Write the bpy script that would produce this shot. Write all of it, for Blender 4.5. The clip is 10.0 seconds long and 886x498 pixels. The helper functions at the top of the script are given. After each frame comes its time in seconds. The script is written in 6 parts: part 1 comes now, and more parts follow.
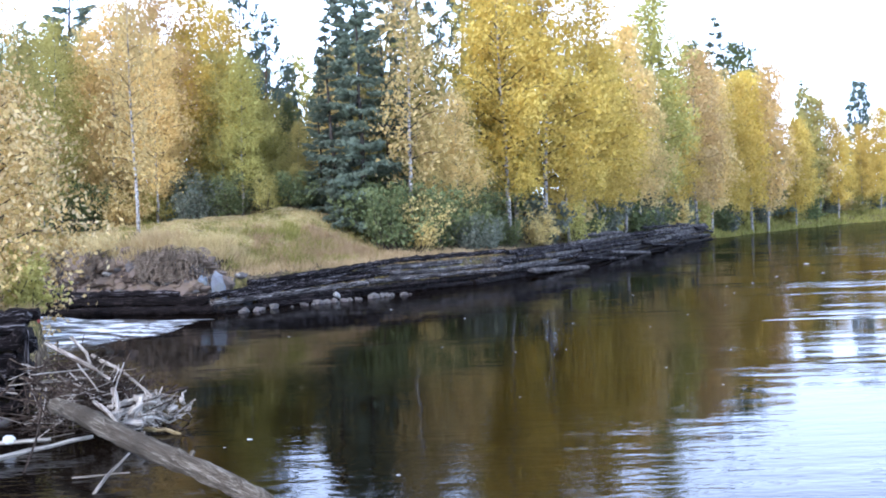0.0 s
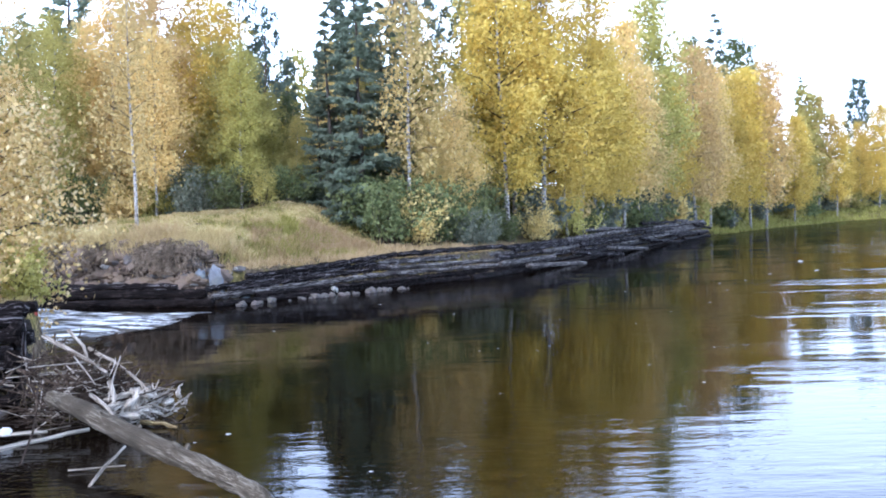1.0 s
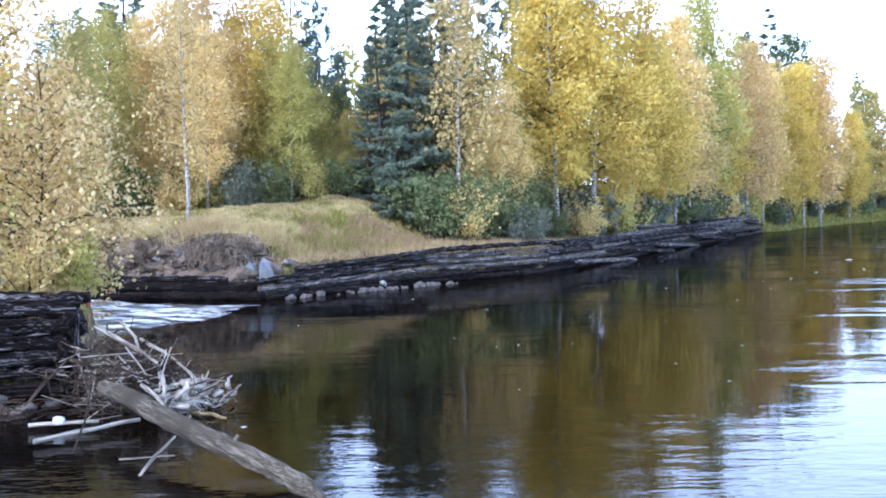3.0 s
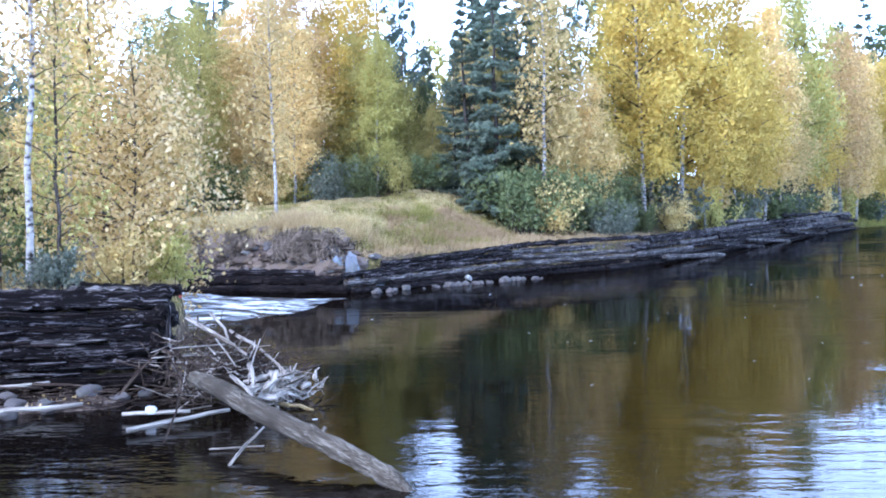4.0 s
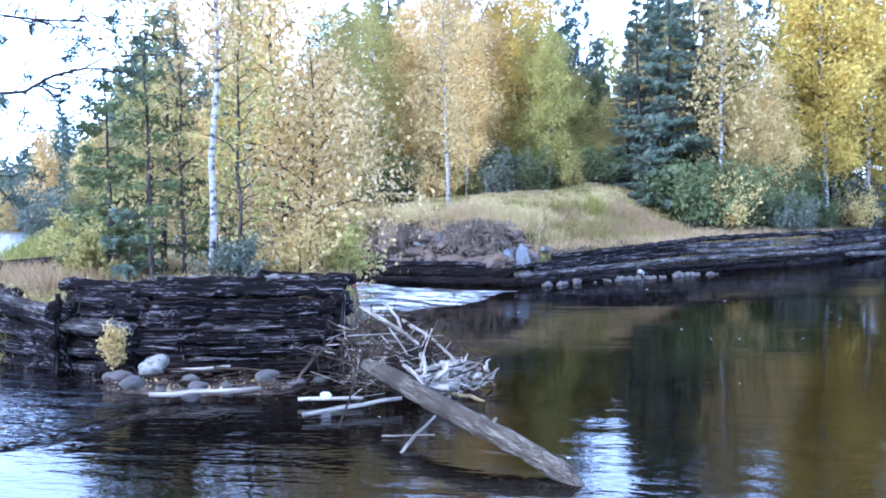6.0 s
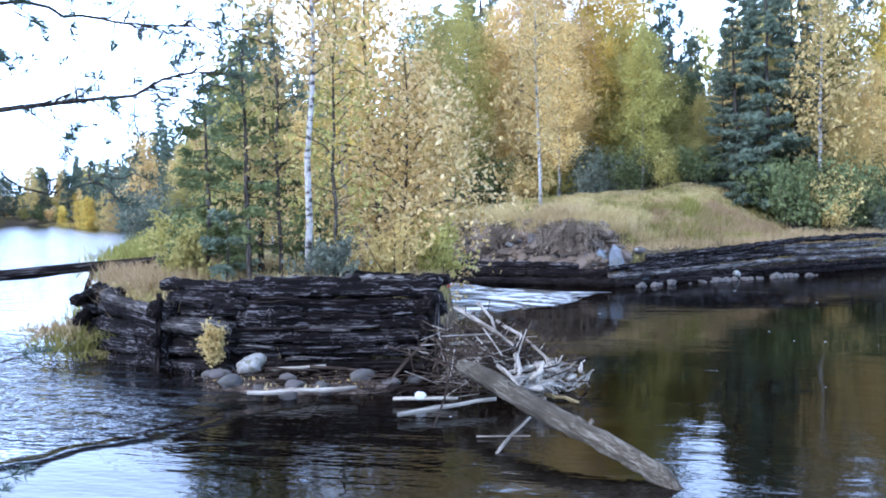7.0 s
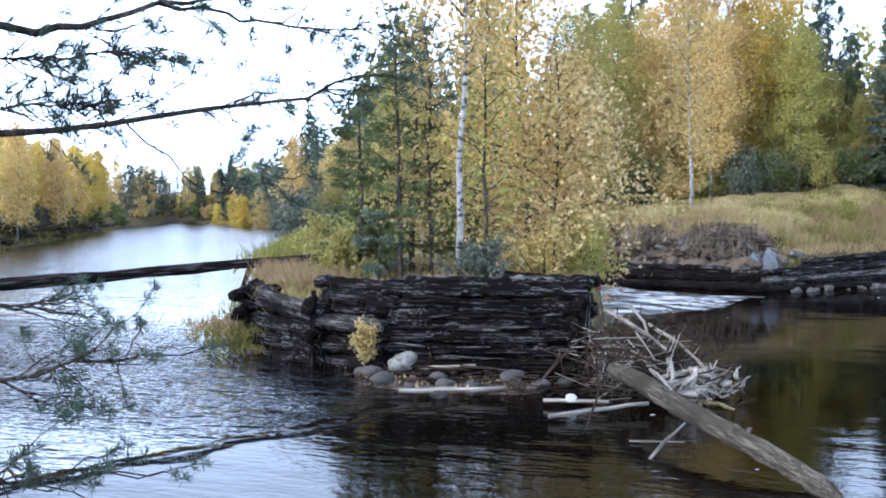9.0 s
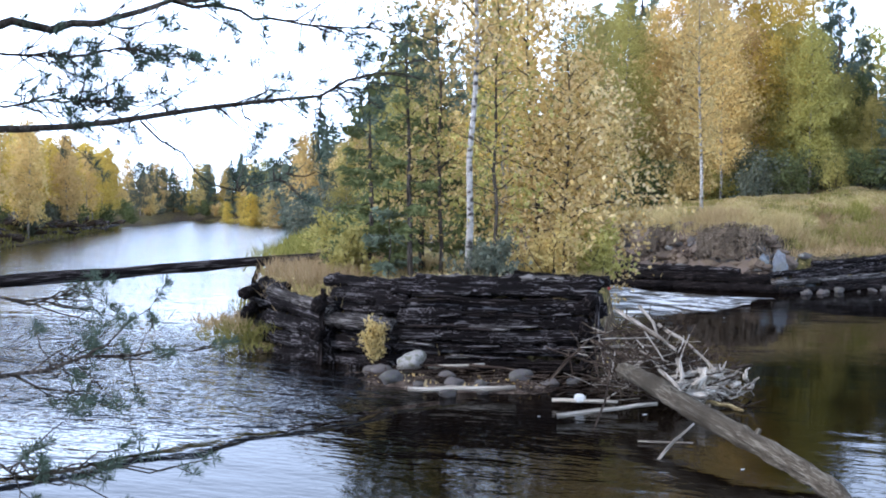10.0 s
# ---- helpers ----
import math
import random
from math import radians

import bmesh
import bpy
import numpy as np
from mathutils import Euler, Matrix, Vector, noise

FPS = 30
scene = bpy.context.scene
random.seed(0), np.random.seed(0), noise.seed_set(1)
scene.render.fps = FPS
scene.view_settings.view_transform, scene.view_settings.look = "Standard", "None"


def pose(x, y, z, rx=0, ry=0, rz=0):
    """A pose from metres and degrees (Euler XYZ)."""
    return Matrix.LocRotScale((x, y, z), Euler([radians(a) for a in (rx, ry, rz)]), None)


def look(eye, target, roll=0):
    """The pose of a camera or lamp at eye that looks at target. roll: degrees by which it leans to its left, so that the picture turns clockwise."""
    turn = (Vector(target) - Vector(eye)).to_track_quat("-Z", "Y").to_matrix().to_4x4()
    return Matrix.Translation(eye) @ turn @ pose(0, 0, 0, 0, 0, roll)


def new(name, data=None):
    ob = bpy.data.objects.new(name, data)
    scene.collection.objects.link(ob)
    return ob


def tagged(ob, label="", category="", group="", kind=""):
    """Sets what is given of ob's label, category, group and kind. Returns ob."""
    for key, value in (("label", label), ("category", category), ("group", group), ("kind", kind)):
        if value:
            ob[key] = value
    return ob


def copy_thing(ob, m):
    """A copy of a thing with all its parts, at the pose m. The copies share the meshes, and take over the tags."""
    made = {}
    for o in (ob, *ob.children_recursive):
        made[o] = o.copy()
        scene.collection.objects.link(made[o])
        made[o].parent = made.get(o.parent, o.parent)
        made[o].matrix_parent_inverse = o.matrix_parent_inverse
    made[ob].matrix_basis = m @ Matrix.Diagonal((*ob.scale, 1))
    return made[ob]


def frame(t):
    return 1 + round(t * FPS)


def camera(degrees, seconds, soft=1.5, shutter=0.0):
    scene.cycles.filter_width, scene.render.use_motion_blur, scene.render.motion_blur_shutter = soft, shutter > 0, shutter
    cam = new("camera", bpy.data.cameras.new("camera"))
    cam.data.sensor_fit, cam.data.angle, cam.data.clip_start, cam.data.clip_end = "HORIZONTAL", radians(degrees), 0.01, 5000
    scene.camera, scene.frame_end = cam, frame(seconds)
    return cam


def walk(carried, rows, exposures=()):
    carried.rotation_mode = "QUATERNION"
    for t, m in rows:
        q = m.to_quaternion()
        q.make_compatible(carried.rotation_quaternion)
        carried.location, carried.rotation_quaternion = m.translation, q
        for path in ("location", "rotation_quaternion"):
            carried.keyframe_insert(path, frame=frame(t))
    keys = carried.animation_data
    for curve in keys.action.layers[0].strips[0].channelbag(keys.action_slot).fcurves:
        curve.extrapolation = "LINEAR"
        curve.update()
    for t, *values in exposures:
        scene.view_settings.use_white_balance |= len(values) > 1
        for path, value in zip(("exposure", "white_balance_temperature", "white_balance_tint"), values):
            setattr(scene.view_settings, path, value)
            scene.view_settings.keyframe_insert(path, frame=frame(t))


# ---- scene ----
cam = camera(41.8, 10.0, soft=1.9)
PATH = [
    (0.0, 0.000, 0.000, 2.400, 0.00, -1.80, 2.12), (0.5, 0.026, -0.044, 2.410, -0.14, -1.80, 1.90),
    (1.0, 0.036, -0.062, 2.424, -0.04, -2.09, 1.72), (1.5, 0.035, -0.076, 2.419, -0.12, -2.07, 1.45),
    (2.0, 0.043, -0.063, 2.418, 0.12, -2.16, 1.40), (3.5, 0.018, -0.009, 2.403, 4.30, -2.30, 1.33),
    (4.0, 0.007, 0.008, 2.393, 6.56, -2.40, 1.35), (4.5, 0.007, 0.032, 2.373, 8.98, -2.50, 1.47),
    (5.0, -0.014, 0.061, 2.360, 11.43, -2.47, 1.48), (5.5, -0.030, 0.089, 2.363, 13.12, -2.45, 1.19),
    (7.0, -0.086, 0.078, 2.363, 19.42, -2.42, 1.19), (7.5, -0.116, 0.072, 2.370, 21.71, -2.07, 1.32),
    (8.0, -0.144, 0.064, 2.370, 23.58, -2.10, 1.18), (8.5, -0.163, 0.047, 2.371, 25.26, -2.07, 1.02),
    (9.0, -0.172, 0.041, 2.370, 26.55, -2.28, 0.77), (9.5, -0.174, 0.024, 2.376, 27.28, -2.21, 0.46),
    (10.0, -0.172, 0.025, 2.365, 27.02, -2.30, 0.39)]
walk(cam, [(t, pose(x, y, z, 90 + p, r, w)) for t, x, y, z, w, p, r in PATH], exposures=[(0.0, -0.44, 5350, 21), (2.0, -0.46, 5300, 19), (3.5, -0.3, 4950, 21), (5.5, -0.06, 4500, 24), (7.0, -0.48, 4950, 18), (9.0, -0.85, 5450, 16), (10.0, -0.9, 5600, 17)])

# ---- world and sun ----
SUN = Vector((-0.46, -0.68, 0.56)).normalized()
world = bpy.data.worlds.new("world")
scene.world = world
world.use_nodes = True
wn = world.node_tree
sky = wn.nodes.new("ShaderNodeTexSky")
sky.sky_type, sky.sun_disc = "NISHITA", False
sky.sun_elevation, sky.sun_rotation = math.asin(SUN.z), math.atan2(SUN.x, SUN.y)
sky.dust_density, sky.air_density = 1.5, 1.0
# a bright hazy sky: thin white cloud, thickest towards the horizon all round
coord = wn.nodes.new("ShaderNodeTexCoord")
axes = wn.nodes.new("ShaderNodeSeparateXYZ")
wn.links.new(coord.outputs["Generated"], axes.inputs[0])
thick = wn.nodes.new("ShaderNodeMapRange")
thick.interpolation_type = "SMOOTHSTEP"
for slot, value in zip(thick.inputs[1:5], (0.20, 0.50, 0.97, 0.10)):
    slot.default_value = value
wn.links.new(axes.outputs[2], thick.inputs[0])
cloud = wn.nodes.new("ShaderNodeMix")
cloud.data_type = "RGBA"
cloud.inputs[7].default_value = (50.0, 59.0, 70.0, 1)
wn.links.new(thick.outputs[0], cloud.inputs[0])
wn.links.new(sky.outputs[0], cloud.inputs[6])
wn.links.new(cloud.outputs[2], wn.nodes["Background"].inputs[0])
wn.nodes["Background"].inputs[1].default_value = 0.13
sun = new("sun", bpy.data.lights.new("sun", "SUN"))
sun.data.energy, sun.data.angle, sun.data.color = 5.0, radians(0.8), (1.0, 0.96, 0.89)
sun.matrix_world = look(SUN * 100, (0, 0, 0))


# ---- materials ----
def material(name, rough=0.8, spec=0.3):
    m = bpy.data.materials.new(name)
    m.use_nodes = True
    b = m.node_tree.nodes["Principled BSDF"]
    b.inputs["Roughness"].default_value = rough
    b.inputs["Specular IOR Level"].default_value = spec
    return m, m.node_tree, b


def noise_tex(nt, scale, detail=4.0, stretch=(1, 1, 1), source="Object"):
    if source == "Position":
        coord = nt.nodes.new("ShaderNodeNewGeometry").outputs["Position"]
    else:
        coord = nt.nodes.new("ShaderNodeTexCoord").outputs[source]
    mp = nt.nodes.new("ShaderNodeMapping")
    mp.inputs["Scale"].default_value = stretch
    nt.links.new(coord, mp.inputs[0])
    tex = nt.nodes.new("ShaderNodeTexNoise")
    tex.inputs["Scale"].default_value, tex.inputs["Detail"].default_value = scale, detail
    nt.links.new(mp.outputs[0], tex.inputs["Vector"])
    return tex.outputs["Fac"]


def ramp(nt, fac, stops):
    r = nt.nodes.new("ShaderNodeValToRGB")
    el = r.color_ramp.elements
    while len(el) < len(stops):
        el.new(0.5)
    for e, (at, col) in zip(el, stops):
        e.position, e.color = at, (*col, 1)
    nt.links.new(fac, r.inputs[0])
    return r.outputs[0]


def mix(nt, fac, a, b, mode="MIX"):
    n = nt.nodes.new("ShaderNodeMix")
    n.data_type, n.blend_type = "RGBA", mode
    for value, socket in ((fac, n.inputs[0]), (a, n.inputs[6]), (b, n.inputs[7])):
        if isinstance(value, (float, int)):
            socket.default_value = value
        elif isinstance(value, tuple):
            socket.default_value = (*value, 1)
        else:
            nt.links.new(value, socket)
    return n.outputs[2]


def calc(nt, op, a, b=0.0, c=0.0):
    n = nt.nodes.new("ShaderNodeMath")
    n.operation = op
    for value, socket in zip((a, b, c), n.inputs):
        if isinstance(value, (float, int)):
            socket.default_value = value
        else:
            nt.links.new(value, socket)
    return n.outputs[0]


def bump(nt, b, height, strength, distance):
    n = nt.nodes.new("ShaderNodeBump")
    n.inputs["Strength"].default_value, n.inputs["Distance"].default_value = strength, distance
    nt.links.new(height, n.inputs["Height"])
    nt.links.new(n.outputs[0], b.inputs["Normal"])


def smooth_step(nt, value, low, high):
    n = nt.nodes.new("ShaderNodeMapRange")
    n.interpolation_type = "SMOOTHSTEP"
    n.inputs[1].default_value, n.inputs[2].default_value = low, high
    nt.links.new(value, n.inputs[0])
    return n.outputs[0]


def leaf_material(name, dark, mid, light, through_light=0.35, even=0.4):
    """Leaves: each island its own tone, each tree a little of its own, some light coming through."""
    m, nt, b = material(name, 0.65, 0.12)
    geo = nt.nodes.new("ShaderNodeNewGeometry")
    col = ramp(nt, geo.outputs["Random Per Island"], [(0.0, dark), (0.45, mid), (1.0, light)])
    patch = noise_tex(nt, 0.55, 2.0)
    col = mix(nt, even, col, mid)
    col = mix(nt, calc(nt, "MULTIPLY", smooth_step(nt, patch, 0.45, 0.7), 0.35), col, dark)
    info = nt.nodes.new("ShaderNodeObjectInfo")
    hsv = nt.nodes.new("ShaderNodeHueSaturation")
    nt.links.new(calc(nt, "MULTIPLY_ADD", info.outputs["Random"], 0.014, 0.493), hsv.inputs["Hue"])
    nt.links.new(calc(nt, "MULTIPLY_ADD", info.outputs["Random"], 0.3, 0.85), hsv.inputs["Value"])
    nt.links.new(col, hsv.inputs["Color"])
    nt.links.new(hsv.outputs[0], b.inputs["Base Color"])
    tr = nt.nodes.new("ShaderNodeBsdfTranslucent")
    nt.links.new(hsv.outputs[0], tr.inputs[0])
    sh = nt.nodes.new("ShaderNodeMixShader")
    sh.inputs[0].default_value = through_light
    nt.links.new(b.outputs[0], sh.inputs[1])
    nt.links.new(tr.outputs[0], sh.inputs[2])
    nt.links.new(sh.outputs[0], nt.nodes["Material Output"].inputs[0])
    return m


def wood_material(name, dark, mid, light, grain=(0.6, 9, 9), rough=0.85, steps=(0.3, 0.52, 0.72), even=0.45):
    """Weathered wood, the grain along the piece's own x."""
    m, nt, b = material(name, rough, 0.08)
    g = noise_tex(nt, 3.0, 8.0, grain)
    crack = noise_tex(nt, 9.0, 5.0, (grain[0] * 0.5, grain[1], grain[2]))
    g = calc(nt, "MULTIPLY_ADD", calc(nt, "SUBTRACT", crack, 0.5), 0.9, g)
    big = noise_tex(nt, 1.3, 3.0)
    col = ramp(nt, g, list(zip(steps, (dark, mid, light))))
    col = mix(nt, smooth_step(nt, big, 0.4, 0.75), col, dark)
    info = nt.nodes.new("ShaderNodeObjectInfo")
    col = mix(nt, calc(nt, "MULTIPLY", info.outputs["Random"], even), col, mid)
    nt.links.new(col, b.inputs["Base Color"])
    bump(nt, b, g, 1.0, 0.045)
    return m


LEAF = {
    "near_pine": leaf_material("near_pine_needles", (0.04, 0.06, 0.045), (0.085, 0.12, 0.085), (0.15, 0.19, 0.13), 0.2),
    "yellow": leaf_material("yellow_leaves", (0.52, 0.38, 0.07), (0.75, 0.57, 0.13), (0.86, 0.70, 0.24), 0.42),
    "orange": leaf_material("orange_leaves", (0.54, 0.40, 0.15), (0.76, 0.57, 0.24), (0.86, 0.67, 0.34), 0.42),
    "ochre": leaf_material("ochre_leaves", (0.46, 0.355, 0.13), (0.66, 0.515, 0.21), (0.76, 0.61, 0.30), 0.42),
    "cream": leaf_material("pale_yellow_leaves", (0.42, 0.29, 0.09), (0.78, 0.58, 0.24), (0.92, 0.77, 0.44), even=0.1),
    "lime": leaf_material("yellow_green_leaves", (0.28, 0.255, 0.075), (0.47, 0.42, 0.13), (0.62, 0.55, 0.21), 0.4),
    "green": leaf_material("green_leaves", (0.065, 0.085, 0.04), (0.165, 0.195, 0.08), (0.28, 0.30, 0.12)),
    "grey": leaf_material("grey_green_leaves", (0.09, 0.11, 0.08), (0.18, 0.20, 0.15), (0.28, 0.29, 0.20)),
    "spruce": leaf_material("spruce_needles", (0.10, 0.13, 0.095), (0.20, 0.245, 0.175), (0.31, 0.35, 0.25), 0.45),
    "pine": leaf_material("pine_needles", (0.09, 0.13, 0.105), (0.17, 0.225, 0.18), (0.26, 0.31, 0.235), 0.35),
}
GRASS = {
    "dry": leaf_material("dry_grass", (0.32, 0.24, 0.09), (0.54, 0.425, 0.20), (0.72, 0.60, 0.34), 0.3),
    "rust": leaf_material("rusty_grass", (0.26, 0.18, 0.085), (0.44, 0.32, 0.17), (0.62, 0.47, 0.28), 0.3),
    "green": leaf_material("bank_grass", (0.12, 0.12, 0.03), (0.29, 0.27, 0.07), (0.45, 0.40, 0.13), 0.3),
}
OLD_LOG = wood_material("old_log_wood", (0.006, 0.005, 0.005), (0.026, 0.020, 0.020), (0.27, 0.25, 0.25), (0.45, 8, 8), 0.85, (0.43, 0.56, 0.70), 0.2)
WET_SHADED_LOG = wood_material("dark_damp_shaded_log_wood", (0.005, 0.004, 0.004), (0.015, 0.011, 0.010), (0.085, 0.066, 0.060), (0.5, 8, 8), 0.7, (0.42, 0.56, 0.72), 0.3)
PALE_LOG = wood_material("sun_bleached_log_wood", (0.02, 0.017, 0.016), (0.13, 0.115, 0.105), (0.38, 0.355, 0.33), (0.5, 8, 8), 0.85, (0.38, 0.52, 0.68), 0.3)
PALE_STICK = wood_material("bleached_driftwood", (0.14, 0.12, 0.095), (0.42, 0.365, 0.30), (0.74, 0.68, 0.59))
DRIFT_LOG = wood_material("barkless_log_wood", (0.035, 0.028, 0.02), (0.15, 0.125, 0.092), (0.38, 0.34, 0.27))
# bleached wood made brighter still, sunlight painted into its colour
SUNLIT_BLEACHED = wood_material("sunlit_bleached_wood", (0.30, 0.26, 0.21), (0.64, 0.57, 0.47), (0.84, 0.79, 0.70))
BROWN_STICK = wood_material("brown_driftwood", (0.025, 0.017, 0.013), (0.085, 0.060, 0.045), (0.24, 0.19, 0.14))
YELLOW_WOOD = wood_material("barked_yellow_stick", (0.18, 0.13, 0.06), (0.40, 0.31, 0.15), (0.55, 0.45, 0.26))
BARK = wood_material("grey_bark", (0.03, 0.025, 0.02), (0.10, 0.085, 0.07), (0.20, 0.17, 0.14), (9, 9, 1.2))
PINE_BARK = wood_material("pine_bark", (0.05, 0.032, 0.022), (0.16, 0.095, 0.06), (0.30, 0.19, 0.12), (7, 7, 2))


def birch_bark():
    m, nt, b = material("white_birch_bark", 0.7, 0.3)
    marks = noise_tex(nt, 2.6, 7.0, (2.6, 2.6, 5.0))
    grime = noise_tex(nt, 0.8, 3.0)
    col = ramp(nt, marks, [(0.38, (0.05, 0.042, 0.036)), (0.47, (0.36, 0.335, 0.30)), (0.7, (0.54, 0.51, 0.47))])
    col = mix(nt, calc(nt, "MULTIPLY", smooth_step(nt, grime, 0.5, 0.8), 0.6), col, (0.28, 0.23, 0.19))
    nt.links.new(col, b.inputs["Base Color"])
    bump(nt, b, marks, 0.4, 0.01)
    return m


BIRCH_BARK = birch_bark()


def stone_material(name, dark, light, moss=0.0):
    m, nt, b = material(name, 0.8, 0.14)
    g = noise_tex(nt, 14.0, 6.0)
    big = noise_tex(nt, 2.5, 3.0)
    col = mix(nt, g, dark, light)
    col = mix(nt, calc(nt, "MULTIPLY", smooth_step(nt, big, 0.45, 0.65), moss), col, (0.12, 0.13, 0.05))
    info = nt.nodes.new("ShaderNodeObjectInfo")
    col = mix(nt, calc(nt, "MULTIPLY", info.outputs["Random"], 0.5), col, (0.16, 0.13, 0.12))
    nt.links.new(col, b.inputs["Base Color"])
    bump(nt, b, g, 0.5, 0.03)
    return m


STONE = stone_material("grey_stone", (0.04, 0.037, 0.038), (0.20, 0.185, 0.18), 0.35)
PALE_STONE = stone_material("pale_stone", (0.20, 0.19, 0.17), (0.66, 0.64, 0.60), 0.75)
SLATE = stone_material("blue_grey_slab", (0.12, 0.14, 0.17), (0.32, 0.36, 0.40), 0.3)


def ground_material():
    m, nt, b = material("forest_floor", 0.95, 0.06)
    fine, mid, big = noise_tex(nt, 9.0, 6.0), noise_tex(nt, 1.6, 4.0), noise_tex(nt, 0.16, 3.0)
    earth = ramp(nt, fine, [(0.25, (0.035, 0.026, 0.018)), (0.5, (0.11, 0.085, 0.055)), (0.75, (0.24, 0.19, 0.13))])
    litter = ramp(nt, fine, [(0.3, (0.07, 0.06, 0.025)), (0.55, (0.20, 0.17, 0.06)), (0.75, (0.36, 0.27, 0.09))])
    turf = ramp(nt, fine, [(0.3, (0.20, 0.16, 0.05)), (0.55, (0.42, 0.35, 0.14)), (0.75, (0.60, 0.52, 0.26))])
    turf = mix(nt, smooth_step(nt, noise_tex(nt, 0.9, 4.0), 0.46, 0.62), turf, (0.27, 0.22, 0.09))
    col = mix(nt, smooth_step(nt, mid, 0.42, 0.6), earth, litter)
    attr = nt.nodes.new("ShaderNodeAttribute")
    attr.attribute_name = "turf"
    col = mix(nt, calc(nt, "MULTIPLY", attr.outputs["Fac"], smooth_step(nt, mid, 0.25, 0.45)), col, turf)
    bare = nt.nodes.new("ShaderNodeAttribute")
    bare.attribute_name = "bare"
    soil = ramp(nt, fine, [(0.3, (0.018, 0.014, 0.011)), (0.5, (0.085, 0.064, 0.050)), (0.72, (0.30, 0.24, 0.19))])
    col = mix(nt, bare.outputs["Fac"], col, soil)
    nt.links.new(col, b.inputs["Base Color"])
    bump(nt, b, calc(nt, "ADD", fine, mid), 0.8, 0.12)
    return m


def water_material():
    """Dark peaty river: the ripples ride on the sheet, where it is rough stays in place."""
    m, nt, b = material("peat_brown_river_water", 0.6, 0.0)
    b.inputs["Base Color"].default_value = (0.0035, 0.0020, 0.0010, 1)
    pos = nt.nodes.new("ShaderNodeNewGeometry")
    sep = nt.nodes.new("ShaderNodeSeparateXYZ")
    nt.links.new(pos.outputs["Position"], sep.inputs[0])
    x, y = sep.outputs[0], sep.outputs[1]
    wander = calc(nt, "MULTIPLY_ADD", noise_tex(nt, 1.1, 6.0, source="Position"), 0.9, -0.45)
    # the stream past the crib ends at a seam that runs from the near bank to the shoal
    seam = calc(nt, "ADD", calc(nt, "MULTIPLY_ADD", y, -0.296, x), wander)
    stream = calc(nt, "SUBTRACT", 1.0, smooth_step(nt, seam, -10.15, -9.8))
    stream = calc(nt, "MULTIPLY", stream, calc(nt, "SUBTRACT", 1.0, smooth_step(nt, calc(nt, "ADD", x, wander), -7.8, -6.6)))
    gloss = nt.nodes.new("ShaderNodeBsdfGlossy")
    nt.links.new(calc(nt, "MULTIPLY_ADD", calc(nt, "MULTIPLY", stream, smooth_step(nt, y, 16.0, 40.0)), 0.05, 0.015), gloss.inputs["Roughness"])
    # mirror strength set by hand: pool reflections dimmed, the running water's sky reflection boosted
    shine = calc(nt, "MULTIPLY_ADD", stream, 0.56, 0.64)
    stream = calc(nt, "MULTIPLY", stream, calc(nt, "MULTIPLY_ADD", smooth_step(nt, y, 13.0, 34.0), 1.0, 1.0))
    chop = calc(nt, "MULTIPLY", calc(nt, "MULTIPLY", stream, smooth_step(nt, y, 8.6, 10.6)), calc(nt, "SUBTRACT", 1.0, smooth_step(nt, y, 15.5, 19.0)))
    ridge = calc(nt, "SUBTRACT", smooth_step(nt, seam, -10.25, -9.98), smooth_step(nt, seam, -9.95, -9.74))
    ridge = calc(nt, "MULTIPLY", ridge, calc(nt, "SUBTRACT", 1.0, smooth_step(nt, y, 10.5, 13.0)))
    # ruffled tongue far out in the pool
    far = calc(nt, "MULTIPLY", smooth_step(nt, calc(nt, "MULTIPLY_ADD", y, -0.18, x), -0.5, 3.5),
               smooth_step(nt, noise_tex(nt, 0.35, 3.0, (0.35, 1, 1), "Position"), 0.50, 0.64))
    pool = smooth_step(nt, noise_tex(nt, 0.22, 2.0, source="Position"), 0.45, 0.65)
    amount = calc(nt, "ADD", calc(nt, "MULTIPLY_ADD", stream, 0.28, 0.016), calc(nt, "MULTIPLY_ADD", far, 0.18, calc(nt, "MULTIPLY", pool, 0.08)))
    near = calc(nt, "SUBTRACT", 1.0, smooth_step(nt, y, 8.5, 15.0))
    amount = calc(nt, "MULTIPLY_ADD", near, 0.075, calc(nt, "MULTIPLY_ADD", chop, 1.0, amount))
    swell = noise_tex(nt, 1.2, 3.0, (0.6, 1.7, 1))
    small = noise_tex(nt, 7.0, 2.0, (0.8, 1.5, 1))
    height = calc(nt, "MULTIPLY", calc(nt, "MULTIPLY_ADD", small, 0.22, swell), amount)
    height = calc(nt, "MULTIPLY_ADD", calc(nt, "MULTIPLY", ridge, smooth_step(nt, noise_tex(nt, 1.4, 3.0), 0.30, 0.55)), 0.6, height)
    bump(nt, b, height, 1.0, 0.16)
    normal = b.inputs["Normal"].links[0].from_socket
    fresnel = nt.nodes.new("ShaderNodeFresnel")
    fresnel.inputs["IOR"].default_value = 1.48
    nt.links.new(normal, fresnel.inputs["Normal"])
    nt.links.new(normal, gloss.inputs["Normal"])
    layers = nt.nodes.new("ShaderNodeMixShader")
    nt.links.new(calc(nt, "MULTIPLY", fresnel.outputs[0], shine), layers.inputs[0])
    nt.links.new(b.outputs[0], layers.inputs[1])
    nt.links.new(gloss.outputs[0], layers.inputs[2])
    nt.links.new(layers.outputs[0], nt.nodes["Material Output"].inputs[0])
    return m


